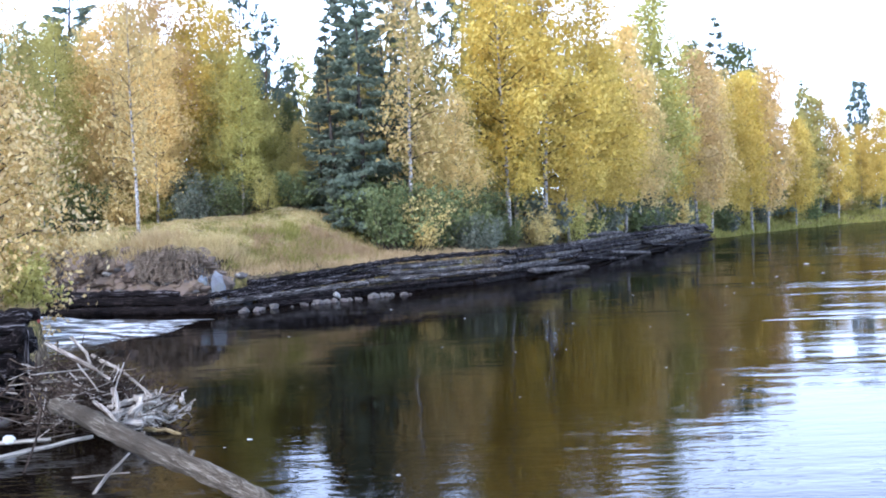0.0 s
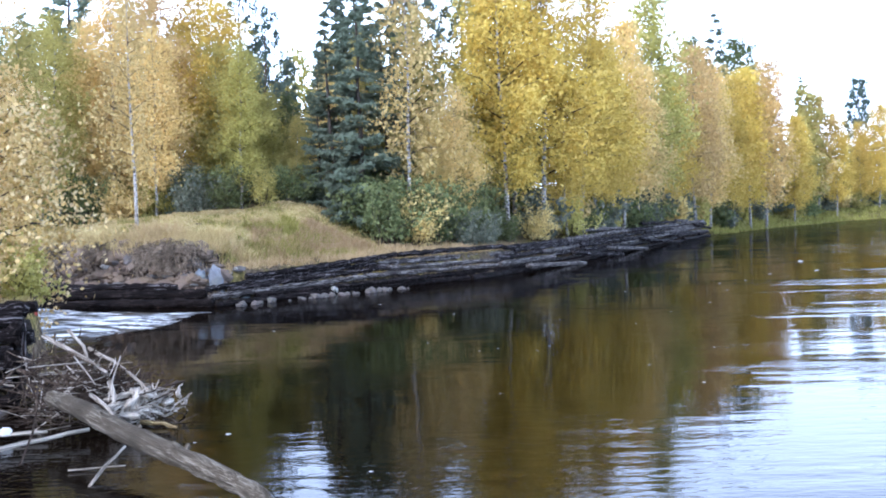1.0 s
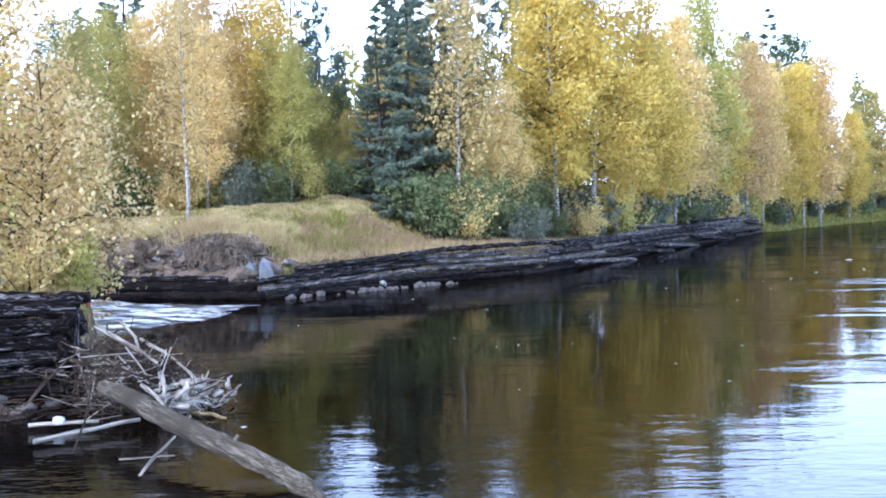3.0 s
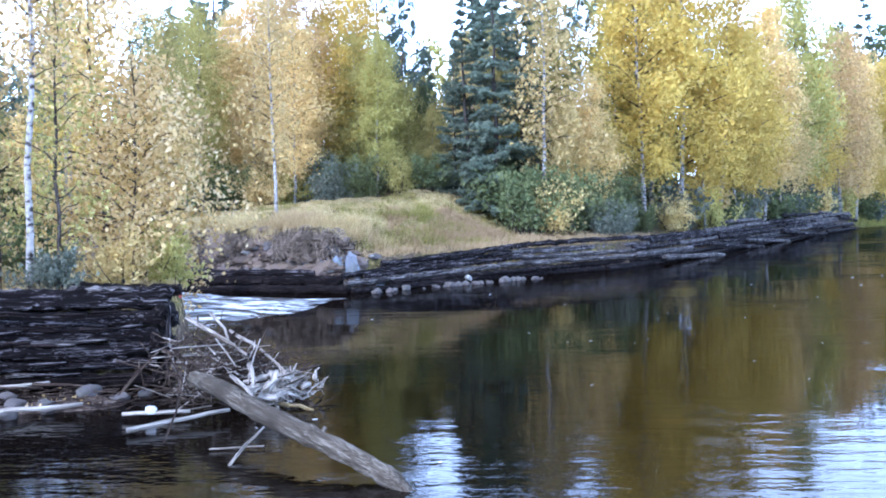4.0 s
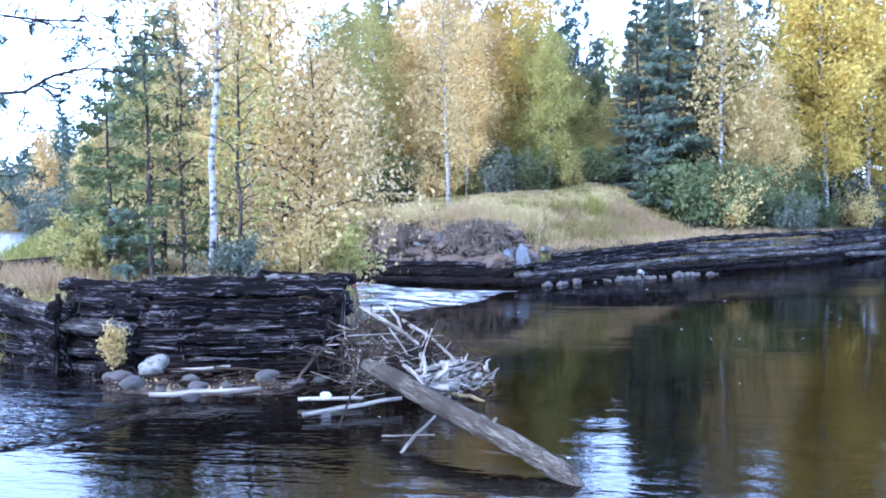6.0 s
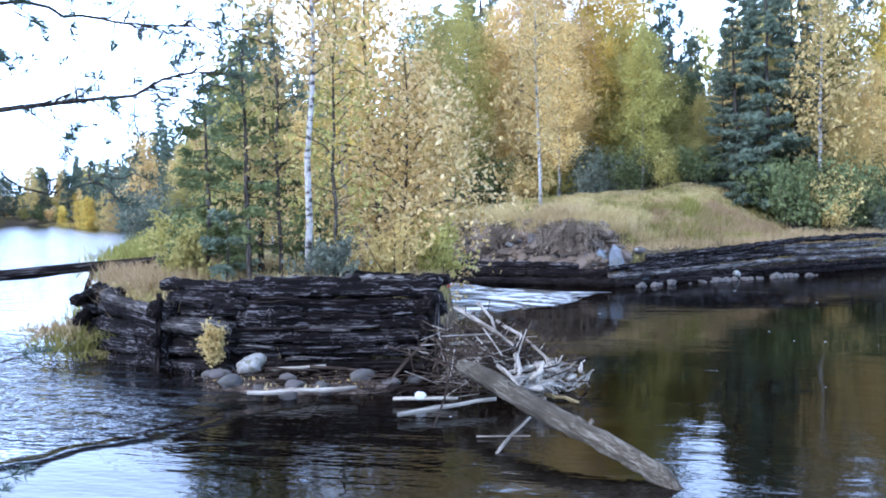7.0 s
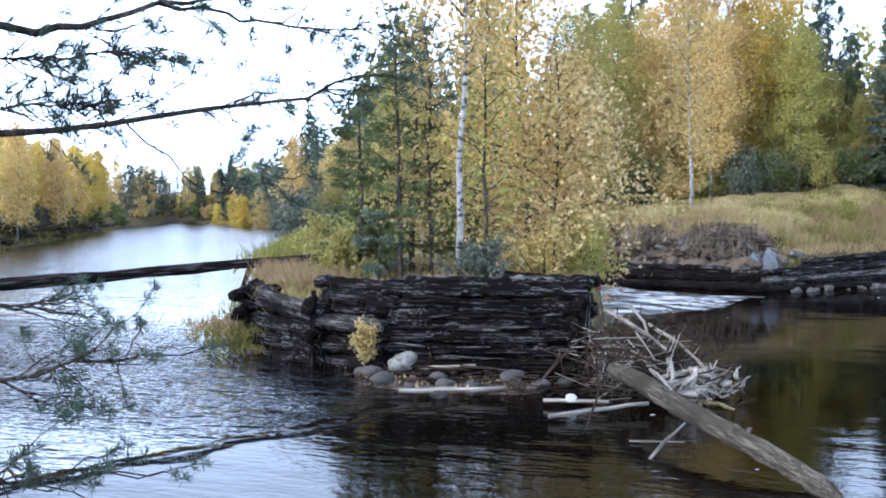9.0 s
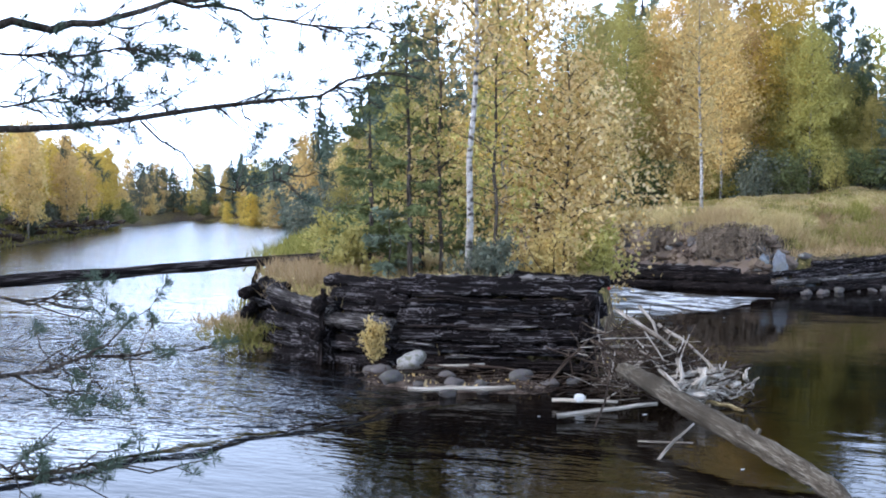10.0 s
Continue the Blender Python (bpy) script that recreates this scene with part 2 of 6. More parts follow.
def foam_material():
    m, nt, b = material("white_water", 0.35, 0.5)
    streak = noise_tex(nt, 1.5, 8.0, (0.7, 2.6, 1))
    col = ramp(nt, streak, [(0.46, (0.02, 0.018, 0.016)), (0.52, (0.32, 0.35, 0.38)), (0.58, (0.86, 0.90, 0.94))])
    nt.links.new(col, b.inputs["Base Color"])
    bump(nt, b, streak, 0.7, 0.10)
    return m


def plain(name, colour, rough=0.6):
    m, nt, b = material(name, rough)
    g = noise_tex(nt, 20.0, 4.0)
    nt.links.new(mix(nt, g, tuple(c * 0.8 for c in colour), tuple(min(1, c * 1.1) for c in colour)), b.inputs["Base Color"])
    return m


GROUND, WATER, FOAM = ground_material(), water_material(), foam_material()
SOIL = stone_material("crumbling_dark_soil", (0.028, 0.019, 0.012), (0.32, 0.235, 0.165), 0.15)
ROOT = wood_material("grey_dead_roots", (0.08, 0.06, 0.042), (0.27, 0.21, 0.15), (0.46, 0.38, 0.29))
WHITE, RED = plain("white_foam_plastic", (0.85, 0.85, 0.83)), plain("faded_red_paint", (0.36, 0.08, 0.06))


# ---- mesh helpers ----
def mesh_of(name, verts, faces, mat, smooth=False):
    me = bpy.data.meshes.new(name)
    me.from_pydata(np.asarray(verts).tolist(), [], faces if isinstance(faces, list) else faces.tolist())
    if smooth:
        me.polygons.foreach_set("use_smooth", [True] * len(me.polygons))
    me.materials.append(mat)
    me.update()
    return me


def part(name, me, parent, label="", m=None):
    ob = new(name, me)
    ob.parent = parent
    if m is not None:
        ob.matrix_basis = m
    return tagged(ob, label)


def thing(name, m, label, category, group="", kind=""):
    return_ob = new(name)
    return_ob.matrix_basis = m
    return_ob.empty_display_size = 0.2
    return tagged(return_ob, label, category, group, kind)


def tube(points, radii, sides=7, lump=0.0, rng=None):
    """A closed tapered tube along points."""
    P = np.asarray(points, float)
    n = len(P)
    T = np.gradient(P, axis=0)
    T /= np.linalg.norm(T, axis=1)[:, None] + 1e-9
    ref = np.array([0, 0, 1.0]) if abs(T[:, 2]).mean() < 0.7 else np.array([1.0, 0, 0])
    A = np.cross(T, ref)
    A /= np.linalg.norm(A, axis=1)[:, None] + 1e-9
    B = np.cross(T, A)
    ang = np.arange(sides) / sides * 2 * np.pi
    R = np.asarray(radii, float)[:, None] * np.ones((n, sides))
    if lump and rng is not None:
        R = R * (1 + lump * rng.normal(size=(1, sides)) + 0.6 * lump * rng.normal(size=(n, sides)))
    V = P[:, None] + R[..., None] * (A[:, None] * np.cos(ang)[None, :, None] + B[:, None] * np.sin(ang)[None, :, None])
    V = np.vstack([V.reshape(-1, 3), P[:1], P[-1:]])
    F = []
    for i in range(n - 1):
        for j in range(sides):
            k = (j + 1) % sides
            F.append((i * sides + j, i * sides + k, (i + 1) * sides + k, (i + 1) * sides + j))
    for j in range(sides):
        k = (j + 1) % sides
        F.append((n * sides, k, j))
        F.append((n * sides + 1, (n - 1) * sides + j, (n - 1) * sides + k))
    return V, F


def joined(pieces):
    V, F, at = [], [], 0
    for v, f in pieces:
        V.append(v)
        F += [tuple(i + at for i in q) for q in f]
        at += len(v)
    return np.vstack(V), F


def unit(a):
    return a / (np.linalg.norm(a, axis=-1, keepdims=True) + 1e-9)


def leaves(centres, length, width, rng, axis=None, spread=1.0, corners=4):
    """One small pointed leaf at each centre; three corners where trees stand far off."""
    n = len(centres)
    a = rng.normal(size=(n, 3)) * spread
    if axis is not None:
        a = a + axis
    a = unit(a)
    b = unit(np.cross(a, rng.normal(size=(n, 3))))
    s = rng.uniform(0.65, 1.35, size=(n, 1))
    if corners == 3:
        length, width = length * 1.15, width * 1.3
        V = np.stack([centres + a * length * s, centres - (a * length * 0.7 - b * width) * s, centres - (a * length * 0.7 + b * width) * s], 1)
        return V.reshape(-1, 3), np.arange(3 * n).reshape(n, 3)
    V = np.stack([centres - a * length * s, centres + b * width * s, centres + a * length * s, centres - b * width * s], 1)
    return V.reshape(-1, 3), np.arange(4 * n).reshape(n, 4)


def along(p, q):
    """A pose at p whose x points at q."""
    d = Vector(q) - Vector(p)
    return Matrix.Translation(p) @ d.to_track_quat("X", "Z").to_matrix().to_4x4()


def log_part(name, p, q, r0, r1, mat, parent, seed, label="", bow=0.0, sides=9, worn=0.09):
    """A log with uneven girth, knots and a slight bow, from p to q."""
    rng = np.random.default_rng(seed)
    length = (Vector(q) - Vector(p)).length
    n = max(5, min(14, int(length / 0.35) + 3) if worn < 0.12 else int(length / 0.11) + 4)
    s = np.linspace(0, 1, n)
    pts = np.stack([s * length, bow * np.sin(s * np.pi) + rng.normal(size=n) * min(0.010, 0.22 * r0), rng.normal(size=n) * min(0.012, 0.22 * r0)], 1)
    rad = (r0 + (r1 - r0) * s) * (1 + 0.05 * rng.normal(size=n))
    rad[0] *= 0.93
    rad[-1] *= 0.93
    V, F = tube(pts, rad, sides, worn, rng)
    return part(name, mesh_of(name, V, F, mat, True), parent, label, along(p, q))


# ---- ground and water ----
SHORE = np.array([
    (-30, -6), (-12, 2.0), (-4, 3.2), (2, 3.4), (10, 6), (30, 20), (70, 45), (200, 110), (215, 175), (90, 135), (60, 120),
    (42, 111.4), (37.3, 107.1), (30, 97), (22.6, 85.4), (17.3, 76), (11, 62), (6.8, 51.5), (4, 44.5), (1.8, 39.4), (-2.1, 35.3),
    (-4.5, 32.6), (-6.2, 30.3), (-8.5, 30.6), (-11.3, 31), (-15, 32.5), (-20, 38), (-24, 45), (-22.5, 45), (-15.5, 31), (-11, 24.5),
    (-8, 20.5), (-5.9, 18), (-5.5, 14.9), (-8.2, 14.3), (-9.3, 14.4), (-10.6, 15), (-11.8, 15.7), (-13.2, 17.5), (-16, 21.5),
    (-20.5, 29), (-28, 42), (-37.8, 58.6), (-60, 92), (-80, 118), (-88, 130), (-107, 128), (-81, 87)], float)
SHORE = np.vstack([SHORE, [(-59.3, 58.2), (-51, 45.8), (-43, 30), (-37, 14), (-35, 0)]])
CRIB = [(-5.55, 14.9), (-8.3, 14.3), (-9.45, 14.5), (-11.8, 15.7)]


def shore_distance(x, y):
    """Distance from the water's edge, positive on land."""
    P = np.stack([x, y], -1)
    A, B = SHORE, np.roll(SHORE, -1, 0)
    best, inside = np.full(x.shape, 1e9), np.zeros(x.shape, bool)
    for a, b in zip(A, B):
        d = b - a
        u = np.clip(((P - a) @ d) / (d @ d), 0, 1)
        best = np.minimum(best, np.hypot(*np.moveaxis(P - a - u[..., None] * d, -1, 0)))
        if a[1] != b[1]:
            cross = ((a[1] > y) != (b[1] > y)) & (x < d[0] * (y - a[1]) / d[1] + a[0])
            inside ^= cross
    return np.where(inside, -best, best)


def ease(v, low, high):
    u = np.clip((v - low) / (high - low), 0, 1)
    return u * u * (3 - 2 * u)


def ground_fields(x, y):
    x, y = np.asarray(x, float), np.asarray(y, float)
    d = shore_distance(x, y)
    rough = 0.10 * np.sin(1.9 * x + 0.7 * np.sin(1.3 * y)) * np.cos(1.6 * y + 0.5 * x) + 0.05 * np.sin(4.3 * x + 2.1 * y) * np.sin(3.7 * y - 1.1 * x)
    island = (x < -4.5) & (x > -26) & (y > 13) & (y < 46) & (d > 0) & (y + 1.05 * x < 15.8)
    farbank = ease(y, 28, 30) * ease(x, -20, -15)
    mound = farbank * ease(-x, 1.2, 4.9) * (0.45 + 0.55 * ease(x, -14, -6)) * (1 - 0.35 * ease(y, 42, 60))
    hill = 0.9 + 0.022 * np.clip(d, 0, 250) + 0.15 * rough
    natural = hill * ease(d, -0.2, 3.2)
    walled = ease(d, 0.12, 0.5) * 0.85 + 0.25 * ease(d, 0.5, 3) + 0.02 * np.clip(d, 0, 200)
    wall_zone = farbank * (1 - ease(y, 74, 80)) * (x > -13)
    z = natural * (1 - wall_zone) + walled * wall_zone
    eroded = farbank * ease(-x, 5.6, 6.4) * (1 - ease(y, 40, 44))
    front = 0.42 * ease(d, 0.1, 0.35) + 1.0 * ease(d, 0.4, 1.55) + 0.22 * ease(d, 1.4, 2.0)
    z = z * (1 - eroded) + front * eroded
    z = z + mound * (1.5 * ease(d, 1.2, 6.0)) * (1 - 0.42 * eroded)
    crib = 1.12 * ease(d, 0.16, 0.45) + 0.10 * ease(d, 0.4, 3)
    z = np.where(island, crib + 0.4 * rough * ease(d, 0.3, 1.5), z)
    z = z + rough * ease(d, 0.6, 3) * 0.6
    z = np.where(d < 0, -np.minimum(0.10 + 0.6 * -d, 1.6), np.maximum(z, -0.3))
    shoal = 0.10 - 0.55 * np.hypot((x + 6.9) / 1.9, (y - 13.45) / 0.85) ** 2 + 0.3 * rough
    shoal = np.where(np.hypot(x + 6.9, y - 13.4) < 3.2, shoal + 0.16, -9)
    z = np.where(d < 0, np.maximum(z, np.minimum(shoal, 0.05 + 0.5 * rough)), z)
    turf = np.clip(mound * ease(d, 1.5, 2.0) * 1.6 * (1 - ease(y, 39, 43)), 0, 1)
    turf = np.maximum(turf, np.where(island, 0.6 * ease(-x, 9, 11), 0))
    bare = np.clip(eroded * (1 - ease(d, 1.5, 1.9)) + np.where(d < 0.2, 1, 0), 0, 1)
    return z, turf, bare


def ground_z(x, y):
    return float(ground_fields(np.array([x]), np.array([y]))[0][0])


def build_ground():
    az = np.concatenate([np.arange(-30, 60, 0.35), np.arange(60, 330, 4.5)])
    r = [1.2]
    while r[-1] < 4000:
        r.append(r[-1] * (1.0115 if 8 < r[-1] < 50 else 1.03 if r[-1] < 160 else 1.12))
    r = np.array(r)
    a, rr = np.meshgrid(np.radians(az), r, indexing="ij")
    x, y = -np.sin(a) * rr, np.cos(a) * rr
    z, turf, bare = ground_fields(x, y)
    na, nr = x.shape
    V = np.stack([x, y, z], -1).reshape(-1, 3)
    i = np.arange(na * nr).reshape(na, nr)
    j = np.roll(i, -1, 0)
    F = np.stack([i[:, :-1], i[:, 1:], j[:, 1:], j[:, :-1]], -1).reshape(-1, 4)[:, ::-1]
    V = np.vstack([V, [(0, 0, ground_z(0, 0))]])
    cap = [(int(j[k, 0]), int(i[k, 0]), len(V) - 1) for k in range(na)]
    me = mesh_of("ground", V, F.tolist() + cap, GROUND, True)
    for name, field in (("turf", turf), ("bare", bare)):
        at = me.attributes.new(name, "FLOAT", "POINT")
        at.data.foreach_set("value", np.append(field.reshape(-1), 0).astype(np.float32))
    tagged(new("ground", me), "forest floor and river banks of dark earth, leaf litter and dry turf", "ground", kind="structure")


build_ground()
WATER_SHEET = tagged(new("water", mesh_of("water", [(-260, -60, 0), (320, -60, 0), (320, 260, 0), (-260, 260, 0)], [(0, 1, 2, 3)], WATER)),
                     "dark peat-brown river water reflecting trees and sky", "river", kind="structure")


# ---- trees ----
def trunk_line(H, rng, lean=0.0, n=9):
    s = np.linspace(0, 1, n)
    w = np.cumsum(rng.normal(size=(n, 2)), 0) * 0.018 * H / n ** 0.5
    w -= w[:1]
    return np.stack([w[:, 0] + lean * H * s ** 1.5, w[:, 1], s * H], 1)


def on_line(P, u):
    s = np.linspace(0, 1, len(P))
    return np.stack([np.interp(u, s, P[:, k]) for k in range(3)], -1)


def deciduous(name, H, spread, base, limbs, count, leaf, seed, bark, leaf_mat, girth=0.011, scatter=0.16, lean=0.0, label="", category="tree", group="", rise=1.0, split=False, full=0.5):
    rng = np.random.default_rng(seed)
    P = trunk_line(H, rng, lean)
    pieces = [tube(P, girth * H * (1 - 0.92 * np.linspace(0, 1, len(P))) + 0.006, 7, 0.05, rng)]
    s = np.linspace(0, 1, 6)
    lines, lengths = [], []
    for i in range(limbs):
        u = (i + rng.uniform()) / limbs
        h = base + (1 - base) * u * 0.97
        L = spread * (1 - u) ** full * min(1, 0.55 + 2.2 * u) * rng.uniform(0.5, 1.25) + 0.12
        az = i * 2.4 + rng.normal() * 0.4
        out = np.array([np.cos(az), np.sin(az), 0])
        up = rise * rng.uniform(0.55, 1.15) * (0.7 + 0.6 * u)
        q = on_line(P, np.array([h]))[0] + out * (L * s)[:, None] + np.array([0, 0, 1]) * (L * (up * s - 0.55 * up * s ** 2.4))[:, None]
        q[1:] += rng.normal(size=(5, 3)) * 0.03 * L
        lines.append(q)
        lengths.append(L)
        pieces.append(tube(q if split else q[::2], ((0.010 + 0.014 * L) * (1 - 0.85 * s) * (H / 11) ** 0.5)[::1 if split else 2], 4 if split else 3))
    lengths = np.array(lengths)
    pick = rng.choice(limbs, count, p=lengths ** 1.15 / (lengths ** 1.15).sum())
    u = rng.uniform(0.18, 1.04, count) ** 0.8
    k = np.minimum((u * 5).astype(int), 4)
    L3 = np.stack(lines)
    f = (u * 5 - k)[:, None]
    C = L3[pick, k] * (1 - f) + L3[pick, k + 1] * f
    C = C + rng.normal(size=(count, 3)) * (scatter + 0.10 * lengths[pick])[:, None] * np.array([1, 1, 0.8])
    C[:, 2] -= rng.exponential(0.16, count) * (0.4 + lengths[pick] * 0.35)
    ob = thing(name, Matrix(), label, category, group)
    V, F = pieces[0]
    part("trunk", mesh_of("trunk", V, F, bark, True), ob)
    for v, f in pieces[1:] if split else []:
        part("limb", mesh_of("limb", v, f, BARK, True), ob)
    if not split:
        tagged(part("branchwork", mesh_of("branchwork", *joined(pieces[1:]), BARK, True), ob), kind="stuff")
    part("crown", mesh_of("crown", *leaves(C, leaf, leaf * 0.62, rng, corners=4 if split else 3), leaf_mat), ob)
    return ob


def spruce(name, H, spread, count, seed, label="", group="", base=0.06, needle=0.16, mat=None, sparse=1.0):
    rng = np.random.default_rng(seed)
    P = trunk_line(H, rng, 0)
    pieces = [tube(P, 0.011 * H * (1 - 0.96 * np.linspace(0, 1, len(P))) + 0.004, 7, 0.04, rng)]
    whorls = int(H / 0.34)
    A, L, Z, E = [], [], [], []
    for w in range(whorls):
        u = (w + rng.uniform(-0.25, 0.25)) / whorls
        for b in range(5):
            if rng.uniform() > 0.85 * sparse:
                continue
            A.append(rng.uniform(0, 6.283))
            L.append(spread * (1 - u) ** 0.8 * rng.uniform(0.65, 1.15) + 0.10)
            Z.append(H * (base + (1 - base) * u))
            E.append(0.45 * u - 0.38 + rng.normal() * 0.08)
    A, L, Z, E = map(np.array, (A, L, Z, E))
    for a, l, z, e in list(zip(A, L, Z, E))[::2 if count > 3000 or H < 8 else 5]:
        s = np.linspace(0, 1, 3)
        q = np.stack([np.cos(a) * l * s, np.sin(a) * l * s, z + l * (e * s + 0.22 * s ** 2)], 1)
        pieces.append(tube(q, (0.006 + 0.008 * l) * (1 - 0.8 * s), 3))
    pick = rng.choice(len(A), count, p=L ** 1.5 / (L ** 1.5).sum())
    s = rng.uniform(0.12, 1.0, count) ** 0.75
    side = rng.choice([-1, 1], count)
    t = rng.uniform(0, 1, count)
    a, l, e = A[pick], L[pick], E[pick]
    tw = (0.30 * l * (1.05 - s) + 0.10) * t
    ang = a + side * 0.9
    C = np.stack([np.cos(a) * l * s + np.cos(ang) * tw, np.sin(a) * l * s + np.sin(ang) * tw, Z[pick] + l * (e * s + 0.22 * s ** 2) - 0.25 * tw - rng.exponential(0.04, count)], 1)
    axis = np.stack([np.cos(ang), np.sin(ang), -0.25 + 0 * a], 1) * 2.2
    ob = thing(name, Matrix(), label, "tree", group)
    part("trunk", mesh_of("trunk", *pieces[0], BARK, True), ob)
    tagged(part("branchwork", mesh_of("branchwork", *joined(pieces[1:]), BARK, True), ob), kind="stuff")
    part("crown", mesh_of("crown", *leaves(C, needle, needle * 0.30, rng, axis, 0.9, 3), mat or LEAF["spruce"]), ob)
    return ob


def pine(name, H, spread, tufts, seed, label="", group="", base=0.42, needle=0.14, per=16):
    rng = np.random.default_rng(seed)
    P = trunk_line(H, rng, 0.01)
    pieces = [tube(P, 0.012 * H * (1 - 0.9 * np.linspace(0, 1, len(P))) + 0.006, 7, 0.04, rng)]
    n = 34
    s = np.linspace(0, 1, 5)
    lines = []
    for i in range(n):
        u = (i + rng.uniform()) / n
        L = spread * (1 - 0.75 * u) * rng.uniform(0.6, 1.15)
        az = i * 2.4
        q = on_line(P, np.array([base + (1 - base) * u]))[0] + np.stack([np.cos(az) * L * s, np.sin(az) * L * s, L * (0.1 + 0.5 * u) * s + 0.25 * L * s ** 2], 1)
        q[1:] += rng.normal(size=(4, 3)) * 0.05 * L
        lines.append(q)
        pieces.append(tube(q, (0.012 + 0.014 * L) * (1 - 0.8 * s), 4))
    L3 = np.stack(lines)
    pick = rng.integers(0, n, tufts)
    u = rng.uniform(0.35, 1.0, tufts) ** 0.6 * 3.999
    k = u.astype(int)
    C = L3[pick, k] * (1 - (u - k))[:, None] + L3[pick, k + 1] * (u - k)[:, None] + rng.normal(size=(tufts, 3)) * 0.16 * spread / 2
    C = np.repeat(C, per, 0)
    axis = unit(rng.normal(size=C.shape) + np.array([0, 0, 0.5]))
    ob = thing(name, Matrix(), label, "tree", group)
    part("trunk", mesh_of("trunk", *pieces[0], PINE_BARK, True), ob)
    tagged(part("branchwork", mesh_of("branchwork", *joined(pieces[1:]), PINE_BARK, True), ob), kind="stuff")
    part("crown", mesh_of("crown", *leaves(C + axis * needle * 0.8, needle, needle * 0.16, rng, axis * 3, 1.0, 3), LEAF["pine"]), ob)
    return ob


def bush(name, H, spread, stems, count, leaf, seed, leaf_mat, label="", group="", bark=None):
    rng = np.random.default_rng(seed)
    s = np.linspace(0, 1, 5)
    lines, pieces = [], []
    for i in range(stems):
        az, out = rng.uniform(0, 6.283), spread * rng.uniform(0.1, 1.0)
        hh = H * rng.uniform(0.30, 1.0) * (1 - 0.35 * (out / spread) ** 2)
        foot = rng.normal(size=2) * 0.15 * spread
        q = np.stack([foot[0] + np.cos(az) * out * s ** 1.3, foot[1] + np.sin(az) * out * s ** 1.3, hh * (1.15 * s - 0.15 * s ** 3)], 1)
        q[1:, :2] += rng.normal(size=(4, 2)) * 0.04 * H
        lines.append(q)
        pieces.append(tube(q, (0.010 + 0.004 * H) * (1 - 0.8 * s), 3))
    L3 = np.stack(lines)
    pick = rng.integers(0, stems, count)
    u = rng.uniform(0.15, 1.0, count) ** 0.8 * 3.999
    k = u.astype(int)
    C = L3[pick, k] * (1 - (u - k))[:, None] + L3[pick, k + 1] * (u - k)[:, None] + rng.normal(size=(count, 3)) * 0.10 * max(spread, 0.5 * H)
    C[:, 2] = np.abs(C[:, 2]) + 0.02
    ob = thing(name, Matrix(), label, "bush", group)
    V, F = joined(pieces)
    tagged(part("branchwork", mesh_of("branchwork", V, F, bark or BARK, True), ob), kind="stuff")
    part("foliage", mesh_of("foliage", *leaves(C, leaf, leaf * 0.6, rng, corners=3), leaf_mat), ob)
    return ob


def at_ground(x, y, scale=1.0, turn=0.0, sink=0.06):
    return Matrix.Translation((x, y, ground_z(x, y) - sink)) @ Matrix.Rotation(turn, 4, "Z") @ Matrix.Scale(scale, 4)


def put(ob, m):
    ob.matrix_basis = m
    return ob


def recolour(ob, leaf_mat, label=""):
    """Gives a copy's crown its own leaf colour."""
    for child in ob.children:
        if child.name.split(".")[0] in ("crown", "foliage"):
            child.material_slots[0].link = "OBJECT"
            child.material_slots[0].material = leaf_mat
    return tagged(ob, label)


PICK = random.Random(7)
MODELS = {}


BIRCH_LABEL = {"yellow": "bright yellow autumn birch on the river bank", "orange": "orange autumn birch with a pale trunk on the bank",
               "ochre": "brownish-orange birch thinning its autumn leaves", "lime": "yellow-green birch turning to autumn colour",
               "green": "young green deciduous tree in the wood", "cream": "pale yellow leafed tree by the log crib"}
SPRUCE_LABEL, PINE_LABEL = "dark green spruce with drooping boughs in the wood", "tall pine with a bare trunk and blue-green crown"

MODELS["birch"] = [deciduous("birch", 11, 2.15, 0.17, 60, 16000, 0.058, 11 + i, BIRCH_BARK, LEAF["yellow"], 0.008, 0.17, 0.02 * (i - 1), BIRCH_LABEL["yellow"], group="birches on the banks") for i in range(3)]
MODELS["far_birch"] = [deciduous("birch", 11, 2.1, 0.14, 40, 2600, 0.145, 31 + i, BIRCH_BARK, LEAF["yellow"], 0.008, 0.18, 0.0, BIRCH_LABEL["yellow"], group="birches on the banks") for i in range(2)]
MODELS["thin_birch"] = [deciduous("birch", 11, 1.5, 0.22, 40, 3000, 0.075, 51, BIRCH_BARK, LEAF["ochre"], 0.008, 0.2, 0.0, BIRCH_LABEL["ochre"], group="birches on the banks")]
MODELS["spruce"] = [spruce("spruce", 11, 1.75, 17000, 61 + i, SPRUCE_LABEL, "spruces of the wood", needle=0.11) for i in range(2)]
MODELS["far_spruce"] = [spruce("spruce", 11, 1.65, 2100, 71 + i, SPRUCE_LABEL, "spruces of the wood", needle=0.25) for i in range(2)]
MODELS["pine"] = [pine("pine", 13, 1.9, 640, 81, PINE_LABEL, "pines of the wood", needle=0.11)]
MODELS["far_pine"] = [pine("pine", 13, 2.0, 260, 85, PINE_LABEL, "pines of the wood", needle=0.19, per=9)]
MODELS["bush"] = [bush("bush", 2.2, 1.35, 20, 2300, 0.050, 91 + i, LEAF["lime"], "leafy shrub on the river bank", "shrubs of the bank") for i in range(2)]
MODELS["far_bush"] = [bush("bush", 2.2, 1.4, 14, 900, 0.11, 95, LEAF["lime"], "leafy shrub on the river bank", "shrubs of the bank")]
